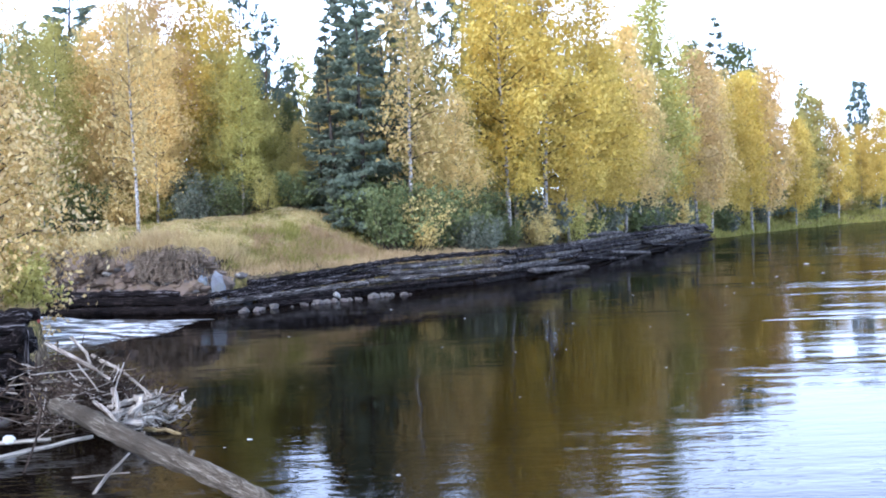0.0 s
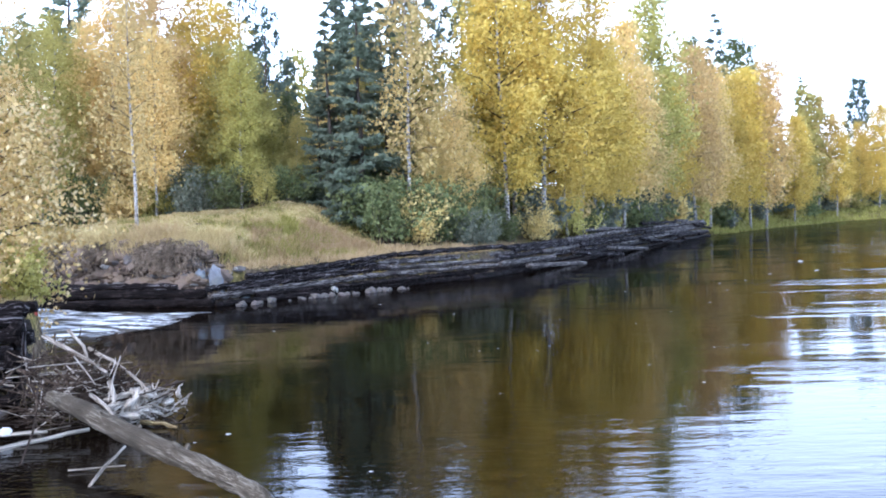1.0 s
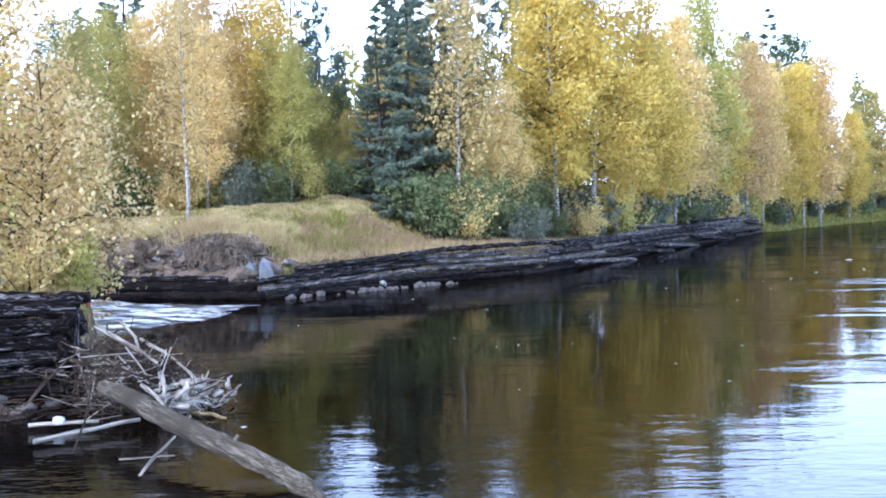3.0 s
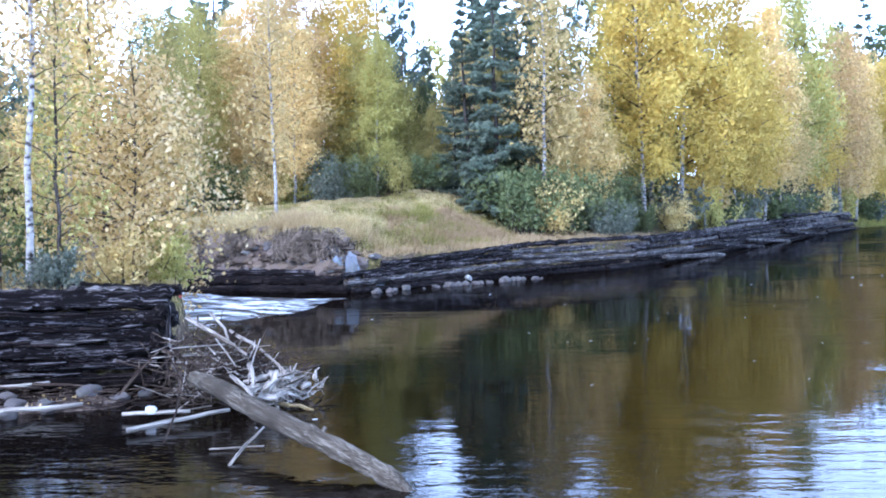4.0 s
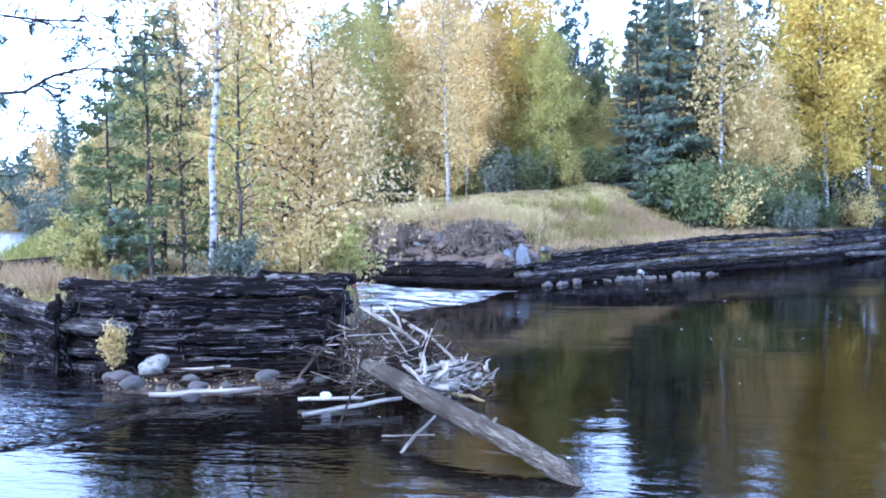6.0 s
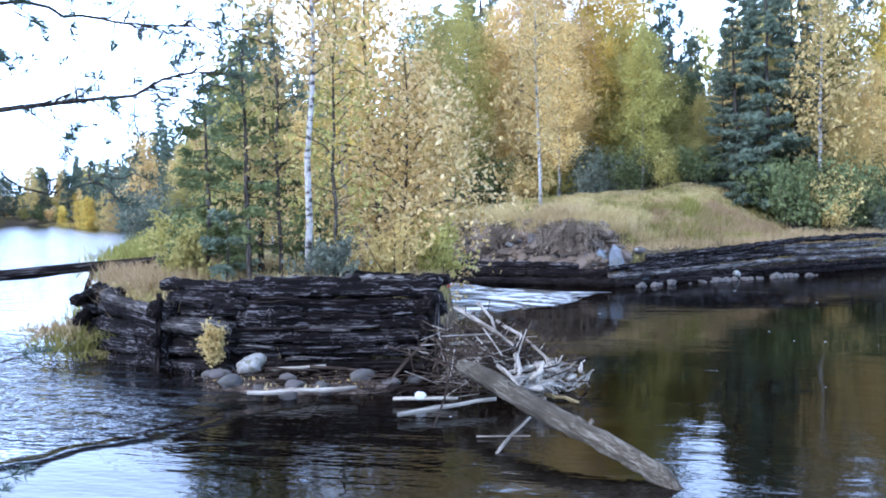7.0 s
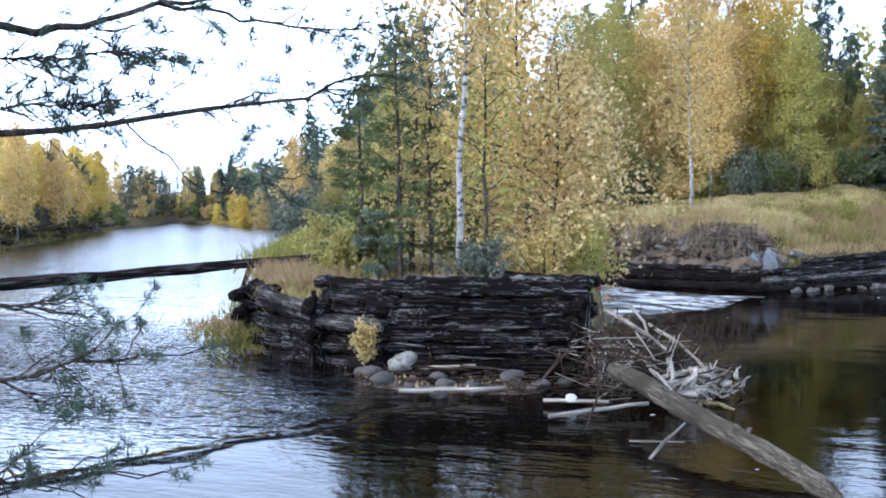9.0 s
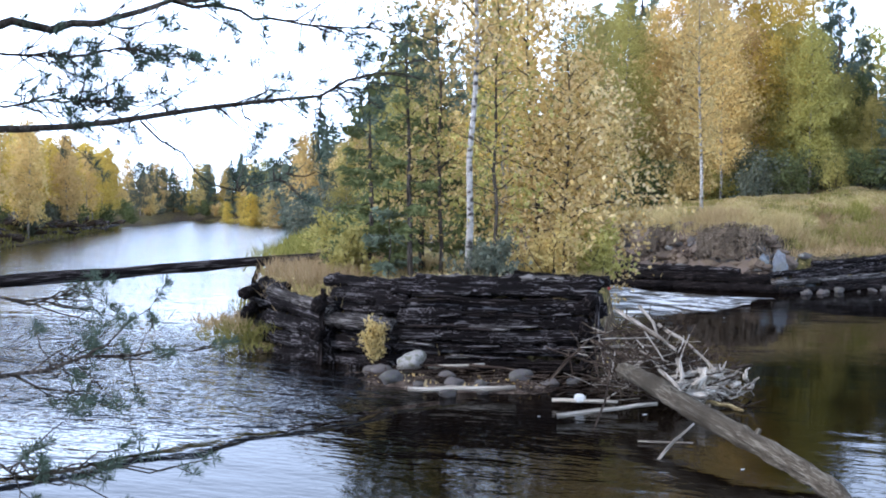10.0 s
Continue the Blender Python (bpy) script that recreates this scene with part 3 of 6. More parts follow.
MODELS["full_birch"] = [deciduous("birch", 11, 1.75, 0.16, 70, 12000, 0.075, 55 + i, BIRCH_BARK, LEAF["yellow"], 0.008, 0.16, 0.0, BIRCH_LABEL["yellow"], group="birches on the banks", full=0.34) for i in range(2)]
MODELS["wide_pine"] = [pine("pine", 13, 2.7, 950, 88, PINE_LABEL, "pines of the wood", 0.3, 0.17, 13)]


def true_height(ob):
    """How high a model's leaves reach over its foot, but for a stray leaf or two."""
    for child in ob.children:
        if child.name.split(".")[0] in ("crown", "foliage"):
            co = np.zeros(3 * len(child.data.vertices))
            child.data.vertices.foreach_get("co", co)
            return float(np.percentile(co[2::3], 99.9))


SIZE = {kind: [true_height(ob) for ob in obs] for kind, obs in MODELS.items()}
USED = {}


def plant(kind, x, y, top, colour="", label=""):
    """Plants a tree so that its tip is at the height top. The model itself takes the first spot."""
    which = USED.get(kind, 0)
    USED[kind] = which + 1
    models = MODELS[kind]
    z = ground_z(x, y)
    m = at_ground(x, y, max(top - z, 0.6) / SIZE[kind][which % len(models)], PICK.uniform(0, 6.28))
    ob = put(models[which], m) if which < len(models) else copy_thing(models[which % len(models)], m @ Matrix.Scale(1 / models[which % len(models)].scale[0], 4))
    if colour:
        recolour(ob, LEAF[colour], label or (BIRCH_LABEL.get(colour, "") if "birch" in kind else ""))
    elif "birch" in kind:
        tone = PICK.choice(["yellow", "orange", "lime"])
        recolour(ob, LEAF[tone], BIRCH_LABEL[tone])
    elif label:
        tagged(ob, label)
    return ob


def woods():
    # the wood behind the grassy mound
    for kind, x, y, top, colour in [
            ("birch", -11.7, 41.4, 10.6, "orange"), ("birch", -10.4, 42.7, 11.6, "orange"), ("birch", -8.9, 45.0, 12.6, "yellow"),
            ("birch", -7.2, 41.8, 8.6, "lime"), ("birch", -6.5, 42.8, 6.8, "lime"), ("birch", -7.9, 42.4, 8.8, "lime"), ("birch", -13.6, 37.6, 9.0, "lime"), ("birch", -13.2, 40.2, 9.6, "lime"),
            ("thin_birch", -9.15, 34.8, 9.2, "ochre"), ("thin_birch", -1.1, 41.0, 11.6, "ochre"),
            ("spruce", -15.5, 49.6, 15.0, ""), ("spruce", -4.3, 41.8, 7.8, ""), ("spruce", -2.8, 40.9, 11.6, ""), ("spruce", -3.7, 41.2, 10.4, ""), ("spruce", -2.0, 43.4, 11.0, ""),
            ("birch", -5.9, 44.5, 6.2, "green"), ("pine", -7.6, 59.5, 10.4, ""), ("pine", -9.9, 63.3, 10.8, ""), ("pine", -5.6, 57.0, 9.8, ""),
            ("pine", -0.5, 52.0, 15.0, ""), ("pine", 0.9, 54.0, 15.2, ""), ("pine", -2.0, 50.5, 13.6, ""),
            ("birch", 0.6, 43.0, 7.0, "orange"), ("birch", -0.3, 42.0, 6.0, "ochre"),
            ("birch", -15.2, 44.0, 10.0, "lime"), ("birch", -12.6, 47.0, 11.2, "ochre"), ("birch", -10.6, 48.6, 10.5, "lime"), ("birch", -8.2, 47.6, 9.0, "lime"),
            ("birch", -6.4, 48.2, 7.4, "green"), ("birch", -4.4, 47.4, 7.0, "ochre"), ("birch", -2.6, 46.6, 9.6, "lime"), ("birch", -1.0, 46.2, 10.5, "lime"),
            ("birch", -5.2, 42.6, 6.0, "lime"), ("birch", -8.3, 42.8, 10.2, "yellow"), ("birch", -9.9, 40.2, 9.0, "orange"), ("birch", -6.3, 43.6, 7.0, "lime"), ("birch", -3.8, 44.2, 8.8, "ochre"), ("birch", -12.6, 42.0, 9.6, "orange"),
            ("birch", -17.4, 46.5, 10.5, "green"), ("birch", -5.4, 53.0, 8.0, "green"), ("birch", -8.8, 54.0, 9.4, "green"), ("spruce", -3.4, 53.5, 9.6, ""),
            ("spruce", -11.6, 52.5, 11.0, ""), ("birch", 1.8, 48.5, 12.5, "lime"), ("birch", 7.4, 55.8, 10.5, "yellow"), ("birch", 14.4, 71.5, 10.5, "yellow"),
            ("birch", 20.2, 82.8, 9.8, "yellow"), ("birch", 10.8, 64.0, 10.0, "orange")]:
        plant(kind, x, y, top, colour)
    # the long bank down the river
    for kind, x, y, top, colour in [
            ("birch", 2.7, 46.9, 13.6, "yellow"), ("birch", 4.4, 48.8, 14.6, "yellow"), ("birch", 6.3, 52.6, 12.6, "yellow"), ("birch", 3.2, 51.5, 14.0, "lime"),
            ("birch", 5.4, 50.0, 8.0, "yellow"), ("full_birch", 9.5, 60.6, 11.9, "orange"), ("birch", 8.6, 58.4, 9.0, "yellow"), ("full_birch", 12.5, 67.2, 15.0, "lime"),
            ("full_birch", 16.6, 75.8, 12.6, "orange"), ("full_birch", 18.4, 79.5, 11.6, "orange"), ("spruce", 22.7, 95.0, 17.4, ""), ("full_birch", 24.4, 95.6, 15.6, "green"),
            ("full_birch", 18.4, 85.0, 14.4, "green"), ("full_birch", 23.0, 86.4, 12.2, "yellow"), ("full_birch", 24.6, 88.0, 13.0, "orange"), ("full_birch", 21.2, 84.4, 11.4, "yellow"),
            ("far_spruce", 27.2, 97.0, 13.4, ""), ("full_birch", 26.4, 98.4, 13.8, "green"), ("full_birch", 29.3, 96.4, 9.2, "yellow"), ("far_spruce", 35.0, 112.4, 13.9, ""),
            ("far_birch", 34.2, 107.4, 12.9, "lime"), ("far_birch", 35.3, 108.6, 12.0, "ochre"), ("full_birch", 37.0, 108.6, 10.2, "yellow"), ("wide_pine", 42.8, 118.6, 14.4, ""),
            ("full_birch", 43.6, 115.6, 11.4, "yellow"), ("full_birch", 41.0, 113.8, 9.6, "yellow"), ("far_spruce", 14.5, 76.0, 12.0, ""), ("full_birch", 32.2, 103.0, 9.0, "yellow"),
            ("far_spruce", 10.0, 68.0, 12.5, ""), ("birch", 7.9, 56.4, 10.6, "yellow")]:
        plant(kind, x, y, top, colour)
    # across the upper river
    for kind, x, y, top, colour in [
            ("far_birch", -52.5, 78.0, 8.4, "orange"), ("birch", -34.6, 56.8, 6.8, "orange"), ("birch", -30.4, 48.6, 5.4, "lime"),
            ("far_spruce", -32.5, 58.5, 11.4, ""), ("far_spruce", -38.4, 67.0, 10.8, ""), ("far_spruce", -36.0, 62.0, 9.4, ""), ("far_spruce", -47.6, 78.0, 9.8, ""),
            ("far_spruce", -58.0, 90.0, 9.8, ""), ("far_spruce", -71.0, 110.0, 10.2, ""), ("far_birch", -54.0, 47.5, 8.4, "orange"),
            ("far_birch", -58.0, 54.5, 8.0, "orange"), ("far_birch", -63.0, 59.0, 8.2, "orange"), ("far_birch", -66.0, 66.0, 7.8, "orange"),
            ("far_birch", -61.0, 50.0, 9.2, "yellow"), ("far_birch", -72.0, 72.0, 7.6, "orange"),
            ("far_birch", -80.0, 82.5, 7.4, "orange"), ("far_birch", -88.0, 91.0, 7.2, "yellow"), ("far_birch", -42.5, 68.0, 6.6, "orange"),
            ("far_birch", -62.0, 97.0, 7.4, "orange"),
            ("far_spruce", -30.0, 55.0, 12.0, ""), ("far_spruce", -31.5, 58.0, 12.4, ""), ("far_spruce", -33.4, 60.0, 11.6, ""), ("far_spruce", -35.6, 61.5, 11.4, ""),
            ("far_spruce", -37.5, 64.0, 11.0, ""), ("far_spruce", -40.0, 68.0, 10.6, ""), ("far_spruce", -43.0, 73.0, 10.4, ""), ("far_spruce", -46.5, 78.0, 10.2, "")]:
        plant(kind, x, y, top, colour)
    # the woods further back
    spots = []
    rng = random.Random(3)
    while len(spots) < 215:
        ahead = len(spots) < 76
        a, r = (radians(rng.uniform(-27, 24)), rng.uniform(44, 190)) if ahead else (radians(rng.uniform(23, 54)), rng.uniform(56, 250))
        x, y = -math.sin(a) * r, math.cos(a) * r
        d = float(shore_distance(np.array([x]), np.array([y]))[0])
        if not (5 if ahead else 2.5) < d < (55 if ahead else 90) or (-28 < x < -2 and y < 47) or any((x - u) ** 2 + (y - v) ** 2 < 7 for u, v in spots):
            continue
        spots.append((x, y))
        z = ground_z(x, y)
        upriver = x < -24
        kind = rng.choices(["far_spruce", "far_pine", "far_birch"], [3, 3, 6] if d < 14 else [5, 4, 3])[0]
        if upriver:
            left_bank = y < -1.03 * x
            kind = rng.choices(["far_spruce", "far_birch"], [0, 1] if left_bank else [3, 4] if d < 10 else [7, 2])[0]
        tall = rng.uniform(6.0, 8.5) if upriver and y > 90 else rng.uniform(6.0, 8.6) if upriver else rng.uniform(5.0, 7.5) if x > 13 else rng.uniform(8.5, 11.5)
        if kind == "far_birch":
            tall *= 0.85
        plant(kind, x, y, z + tall, rng.choice(["yellow", "orange", "orange", "ochre", "lime"]) if kind == "far_birch" else "")
    # the close-set wooded slope along the upper river, and the golden birches across it
    for i in range(120):
        u, back = rng.random(), rng.uniform(4, 20)
        x, y = -31.5 - 74 * u + 0.82 * back, 54.0 + 76 * u + 0.57 * back
        if i % 3 == 0:
            plant("far_birch", x - 2.4, y - 1.7, ground_z(x, y) + rng.uniform(4.2, 6.0) * (1.1 - 0.3 * u), rng.choice(["orange", "yellow", "ochre"]))
        else:
            plant("far_spruce", x, y, ground_z(x, y) + rng.uniform(9.0, 12.0) * (1.15 - 0.35 * u))
    for i in range(34):
        u, back = rng.random(), rng.uniform(2, 13)
        x, y = -50.5 - 36 * u - 0.8 * back, 42.0 + 52 * u + 0.6 * back
        plant("far_birch", x, y, ground_z(x, y) + rng.uniform(6.0, 7.8), rng.choice(["orange", "yellow", "yellow", "yellow"]))
    # the wood behind the mound closes
    for i in range(40):
        x, y = rng.uniform(-24, 4), rng.uniform(58, 92)
        kind = rng.choice(["far_spruce", "far_birch", "far_birch", "far_bush"])
        if shore_distance(np.array([x]), np.array([y]))[0] > 4:
            plant(kind, x, y, ground_z(x, y) + (rng.uniform(4, 5) if kind == "far_bush" else rng.uniform(7, 9.5)), rng.choice(["green", "lime", "ochre"]) if kind != "far_spruce" else "")
    # an unseen wood added at the back of the near bank, to block sky light
    for i in range(34):
        a, r = radians(rng.uniform(95, 268)), rng.uniform(24, 46)
        x, y = -math.sin(a) * r, math.cos(a) * r
        if shore_distance(np.array([x]), np.array([y]))[0] > 3:
            kind = rng.choice(["far_spruce", "far_spruce", "far_birch"])
            plant(kind, x, y, ground_z(x, y) + rng.uniform(9, 12.5), "lime" if kind == "far_birch" else "")
    # the head of the reach, and the thick edge of the wood down the river
    for i in range(64):
        x, y = rng.uniform(-118, -72), rng.uniform(131, 168)
        kind = rng.choice(["far_spruce", "far_spruce", "far_birch", "far_bush"])
        plant(kind, x, y if kind != "far_bush" else 130.5, 2.6 if kind == "far_bush" else ground_z(x, y) + rng.uniform(6.0, 8.4), rng.choice(["orange", "yellow", "lime"]) if kind != "far_spruce" else "")
    for i in range(54):
        x, y = rng.uniform(-140, -100), rng.uniform(112, 152)
        if shore_distance(np.array([x]), np.array([y]))[0] > 2:
            kind = rng.choice(["far_spruce", "far_birch", "far_birch", "far_bush"])
            plant(kind, x, y, ground_z(x, y) + (3.0 if kind == "far_bush" else rng.uniform(5.5, 8.0)), rng.choice(["orange", "yellow", "ochre", "grey"]) if kind != "far_spruce" else "")
    line = np.array([(13.5, 71.0), (17.3, 79.0), (22.6, 88.4), (30, 100), (37.3, 110), (44, 116), (60, 124)])
    for i in range(34):
        p = on_line(np.column_stack([line, np.zeros(7)]), np.array([rng.random()]))[0]
        x, y = p[0] - rng.uniform(1, 7), p[1] + rng.uniform(1, 5)
        plant(rng.choice(["far_birch", "far_birch", "far_pine"]), x, y, ground_z(x, y) + rng.uniform(5.5, 7.8), "")
    for i in range(22):
        p = on_line(np.column_stack([line, np.zeros(7)]), np.array([rng.uniform(0.62, 0.97)]))[0]
        x, y = p[0] - rng.uniform(3, 9), p[1] + rng.uniform(4, 9)
        plant(rng.choice(["far_spruce", "far_birch"]), x, y, ground_z(x, y) + rng.uniform(5.0, 7.0), "")
    # the brushwood under those trees
    for i in range(60):
        p = on_line(np.column_stack([line, np.zeros(7)]), np.array([rng.uniform(0.0, 1.0)]))[0]
        x, y = p[0] - rng.uniform(0.2, 4.5), p[1] + rng.uniform(0.5, 4.0)
        plant("far_bush", x, y, ground_z(x, y) + rng.uniform(1.6, 3.4), rng.choice(["grey", "green", "ochre", "lime", "grey"]))
    for x, y, top, colour in [(4.9, 48.4, 3.0, "grey"), (6.3, 51.9, 3.2, "ochre"), (7.4, 54.2, 2.8, "green"), (8.6, 57.2, 3.4, "grey"), (9.3, 59.4, 2.8, "lime"), (10.3, 61.6, 3.4, "green"),
                              (11.4, 64.0, 3.2, "grey"), (12.3, 66.4, 3.6, "green"), (13.4, 68.8, 3.2, "grey"), (14.4, 71.0, 3.4, "ochre"), (15.6, 73.6, 3.0, "grey"), (16.8, 76.6, 3.2, "lime")]:
        plant("far_bush", x - 0.5, y + 0.4, top, colour)
    # low scrub along the far shores
    low = 0
    while low < 70:
        a, r = radians(rng.uniform(24, 52)) if low < 44 else radians(rng.uniform(-24, -5)), rng.uniform(50, 165)
        x, y = -math.sin(a) * r, math.cos(a) * r
        d = float(shore_distance(np.array([x]), np.array([y]))[0])
        if 0.8 < d < 5:
            low += 1
            plant("far_bush", x, y, ground_z(x, y) + rng.uniform(1.0, 2.6), rng.choice(["lime", "green", "ochre", "grey", "orange"]))
    # shrubs along the edge of the woods
    for x, y, top, colour in [(-7.4, 40.6, 4.3, "green"), (-6.2, 40.9, 4.1, "lime"), (-8.8, 40.2, 4.3, "grey"), (-5.2, 41.0, 4.2, "green"), (-10.8, 39.4, 4.1, "ochre"), (-1.84, 39.5, 3.5, "green"), (-0.8, 40.0, 3.2, "ochre"), (-2.3, 40.4, 3.8, "green"), (-0.1, 40.8, 3.6, "green"), (0.3, 41.6, 3.4, "green"), (7.6, 58.6, 3.6, "grey"), (13.6, 73.4, 3.2, "lime"),
                              (11.0, 68.0, 3.6, "grey"), (0.9, 41.0, 2.4, "grey"), (1.7, 42.2, 2.3, "grey"), (2.6, 45.0, 2.2, "green"), (3.9, 47.4, 2.6, "ochre"),
                              (5.6, 50.4, 2.8, "lime"), (7.2, 55.6, 2.6, "grey"), (-3.4, 41.6, 3.0, "green"), (-6.2, 42.0, 4.2, "green"), (-8.6, 41.5, 4.2, "green"),
                              (-10.2, 40.6, 3.8, "lime"), (-12.2, 39.6, 4.0, "green"), (-14.2, 38.6, 4.2, "lime"), (-7.4, 43.8, 4.6, "grey"), (-4.6, 43.0, 4.0, "green"),
                              (-1.6, 43.2, 4.4, "green"), (1.2, 45.6, 3.8, "green"), (-9.4, 44.2, 5.0, "green"), (-11.4, 43.6, 5.0, "lime"), (-5.6, 45.6, 5.2, "grey"), (-3.0, 45.0, 5.0, "green"), (-13.4, 43.4, 5.0, "green"), (-6.8, 51.0, 5.6, "green"), (-4.2, 50.5, 5.4, "grey"), (-9.5, 51.0, 5.6, "green"), (-33.4, 51.0, 3.8, "grey"), (-35.2, 54.6, 3.6, "grey"), (-31.4, 48.0, 3.0, "grey")]:
        plant("bush", x, y, top, colour)
    for x, y, top, colour in [(17.6, 78.8, 2.9, "lime"), (19.6, 82.6, 2.8, "green"), (22.4, 88.4, 2.8, "lime"), (25.4, 92.5, 2.6, "grey"), (29.0, 98.0, 2.8, "lime"),
                              (32.6, 103.0, 2.8, "green"), (36.4, 109.8, 2.8, "grey"), (40.5, 113.4, 2.8, "lime"), (-40.5, 64.5, 3.2, "lime"), (-45.5, 72.0, 3.2, "ochre"), (-52.0, 83.0, 3.0, "grey"), (-60.5, 95.0, 3.0, "lime"),
                              (-53.5, 45.0, 3.0, "green"), (-58.0, 51.5, 2.8, "green"), (-62.0, 58.5, 2.8, "ochre"), (-68.0, 66.0, 2.8, "green"), (-75.0, 76.0, 2.8, "green"),
                              (-84.0, 87.5, 2.8, "lime"), (-92.0, 132.0, 3.0, "green"), (-98.0, 131.0, 3.0, "grey"), (-104.0, 130.5, 3.0, "green"), (-80.0, 122.0, 3.0, "green"),
                              (-70.0, 108.0, 3.0, "lime")]:
        plant("far_bush", x, y, top, colour)


woods()


# ---- the log crib island ----
def island_trees():
    cream = "small tree covered in pale yellow leaves beside the crib"
    put(deciduous("birch", 7.4, 1.0, 0.42, 34, 2600, 0.046, 101, BIRCH_BARK, LEAF["cream"], 0.0078, 0.14, 0.0, "white-trunked birch with thin pale leaves on the crib", split=True), at_ground(-7.92, 16.05))
    put(deciduous("birch", 8.2, 1.1, 0.40, 36, 6000, 0.046, 102, BIRCH_BARK, LEAF["cream"], 0.0095, 0.15, 0.0, "white-trunked birch with thin pale leaves on the crib", split=True), at_ground(-8.71, 19.2))
    put(deciduous("aspen", 5.8, 1.65, 0.10, 44, 5200, 0.048, 103, BARK, LEAF["cream"], 0.008, 0.13, 0.0, cream, group="pale trees on the crib", split=True), at_ground(-8.0, 19.0))
    put(deciduous("aspen", 5.0, 1.6, 0.08, 42, 5400, 0.048, 104, BARK, LEAF["cream"], 0.008, 0.13, 0.03, cream, group="pale trees on the crib", split=True), at_ground(-7.75, 20.0))
    put(deciduous("aspen", 4.0, 1.35, 0.06, 38, 4600, 0.048, 105, BARK, LEAF["cream"], 0.008, 0.13, 0.0, cream, group="pale trees on the crib", split=True), at_ground(-7.2, 18.2))
    put(deciduous("aspen", 4.9, 1.0, 0.18, 36, 2000, 0.044, 106, BARK, LEAF["lime"], 0.008, 0.13, 0.0, "slender tree with yellow-green leaves on the crib", split=True), at_ground(-9.8, 17.6))
    put(deciduous("aspen", 4.6, 0.8, 0.15, 30, 1800, 0.042, 107, BARK, LEAF["ochre"], 0.007, 0.12, 0.0, "thin dark-stemmed sapling on the crib", split=True), at_ground(-8.68, 16.6))
    put(deciduous("aspen", 4.4, 0.7, 0.15, 30, 1300, 0.042, 108, BARK, LEAF["lime"], 0.007, 0.12, 0.0, "thin dark-stemmed sapling on the crib", split=True), at_ground(-7.75, 16.6))
    put(spruce("spruce", 3.4, 0.75, 2300, 111, "small green spruce on the log crib", "young spruces on the crib", needle=0.06, mat=LEAF["green"]), at_ground(-10.1, 16.8))
    put(spruce("spruce", 4.0, 0.60, 1500, 112, "small green spruce on the log crib", "young spruces on the crib", needle=0.06, sparse=0.7, mat=LEAF["green"]), at_ground(-8.9, 16.0))
    put(spruce("spruce", 4.6, 0.85, 3600, 121, "young green spruce among the crib trees", "young spruces on the crib", needle=0.06, mat=LEAF["green"]), at_ground(-9.5, 17.5))
    put(spruce("spruce", 3.9, 0.75, 3000, 122, "young green spruce among the crib trees", "young spruces on the crib", needle=0.06, mat=LEAF["green"]), at_ground(-10.9, 18.2))
    put(spruce("spruce", 1.5, 0.55, 1400, 113, "small green spruce on the log crib", "young spruces on the crib", needle=0.06), at_ground(-9.35, 16.1))
    put(bush("bush", 0.9, 0.7, 20, 2400, 0.035, 114, LEAF["lime"], "low yellow-green shrub on the crib"), at_ground(-10.2, 16.2))
    put(bush("bush", 0.8, 0.6, 16, 1500, 0.035, 115, LEAF["grey"], "grey leafless scrub round the birch foot"), at_ground(-7.6, 16.2))
    put(bush("bush", 1.1, 0.7, 18, 1500, 0.035, 116, LEAF["ochre"], "brown scrub among the crib trees"), at_ground(-7.0, 17.0))
    put(bush("bush", 1.2, 0.8, 18, 1800, 0.038, 117, LEAF["lime"], "yellow-green shrub behind the crib"), at_ground(-6.7, 18.3))
    put(bush("bush", 1.6, 0.9, 22, 2200, 0.042, 118, LEAF["green"], "green shrub at the crib's back"), at_ground(-11.4, 19.0))
    put(bush("bush", 1.3, 1.0, 18, 1600, 0.045, 119, LEAF["lime"], "yellow-green shrub on the spit"), at_ground(-14.6, 23.2))
    put(bush("bush", 2.6, 1.2, 22, 2200, 0.05, 120, LEAF["green"], "dark green shrub on the spit"), at_ground(-10.5, 21.5))
    for x, y, s in [(-17.5, 28, 0.9), (-20.5, 33, 1.0), (-23, 37, 0.9), (-26.5, 42.5, 1.0)]:
        recolour(copy_thing(MODELS["bush"][0], at_ground(x, y, 0.5 * s, x)), LEAF["lime"], "yellow-green shrub on the spit")
    for x, y, s in [(-13.0, 24.5, 0.42), (-15.5, 28.0, 0.5), (-18.0, 33.0, 0.55), (-21.5, 40.0, 0.6), (-25.5, 46.5, 0.6), (-28.5, 52.0, 0.6)]:
        recolour(copy_thing(MODELS["birch"][1], at_ground(x, y, s, x)), LEAF["lime" if y < 30 else "orange"], BIRCH_LABEL["lime" if y < 30 else "orange"])


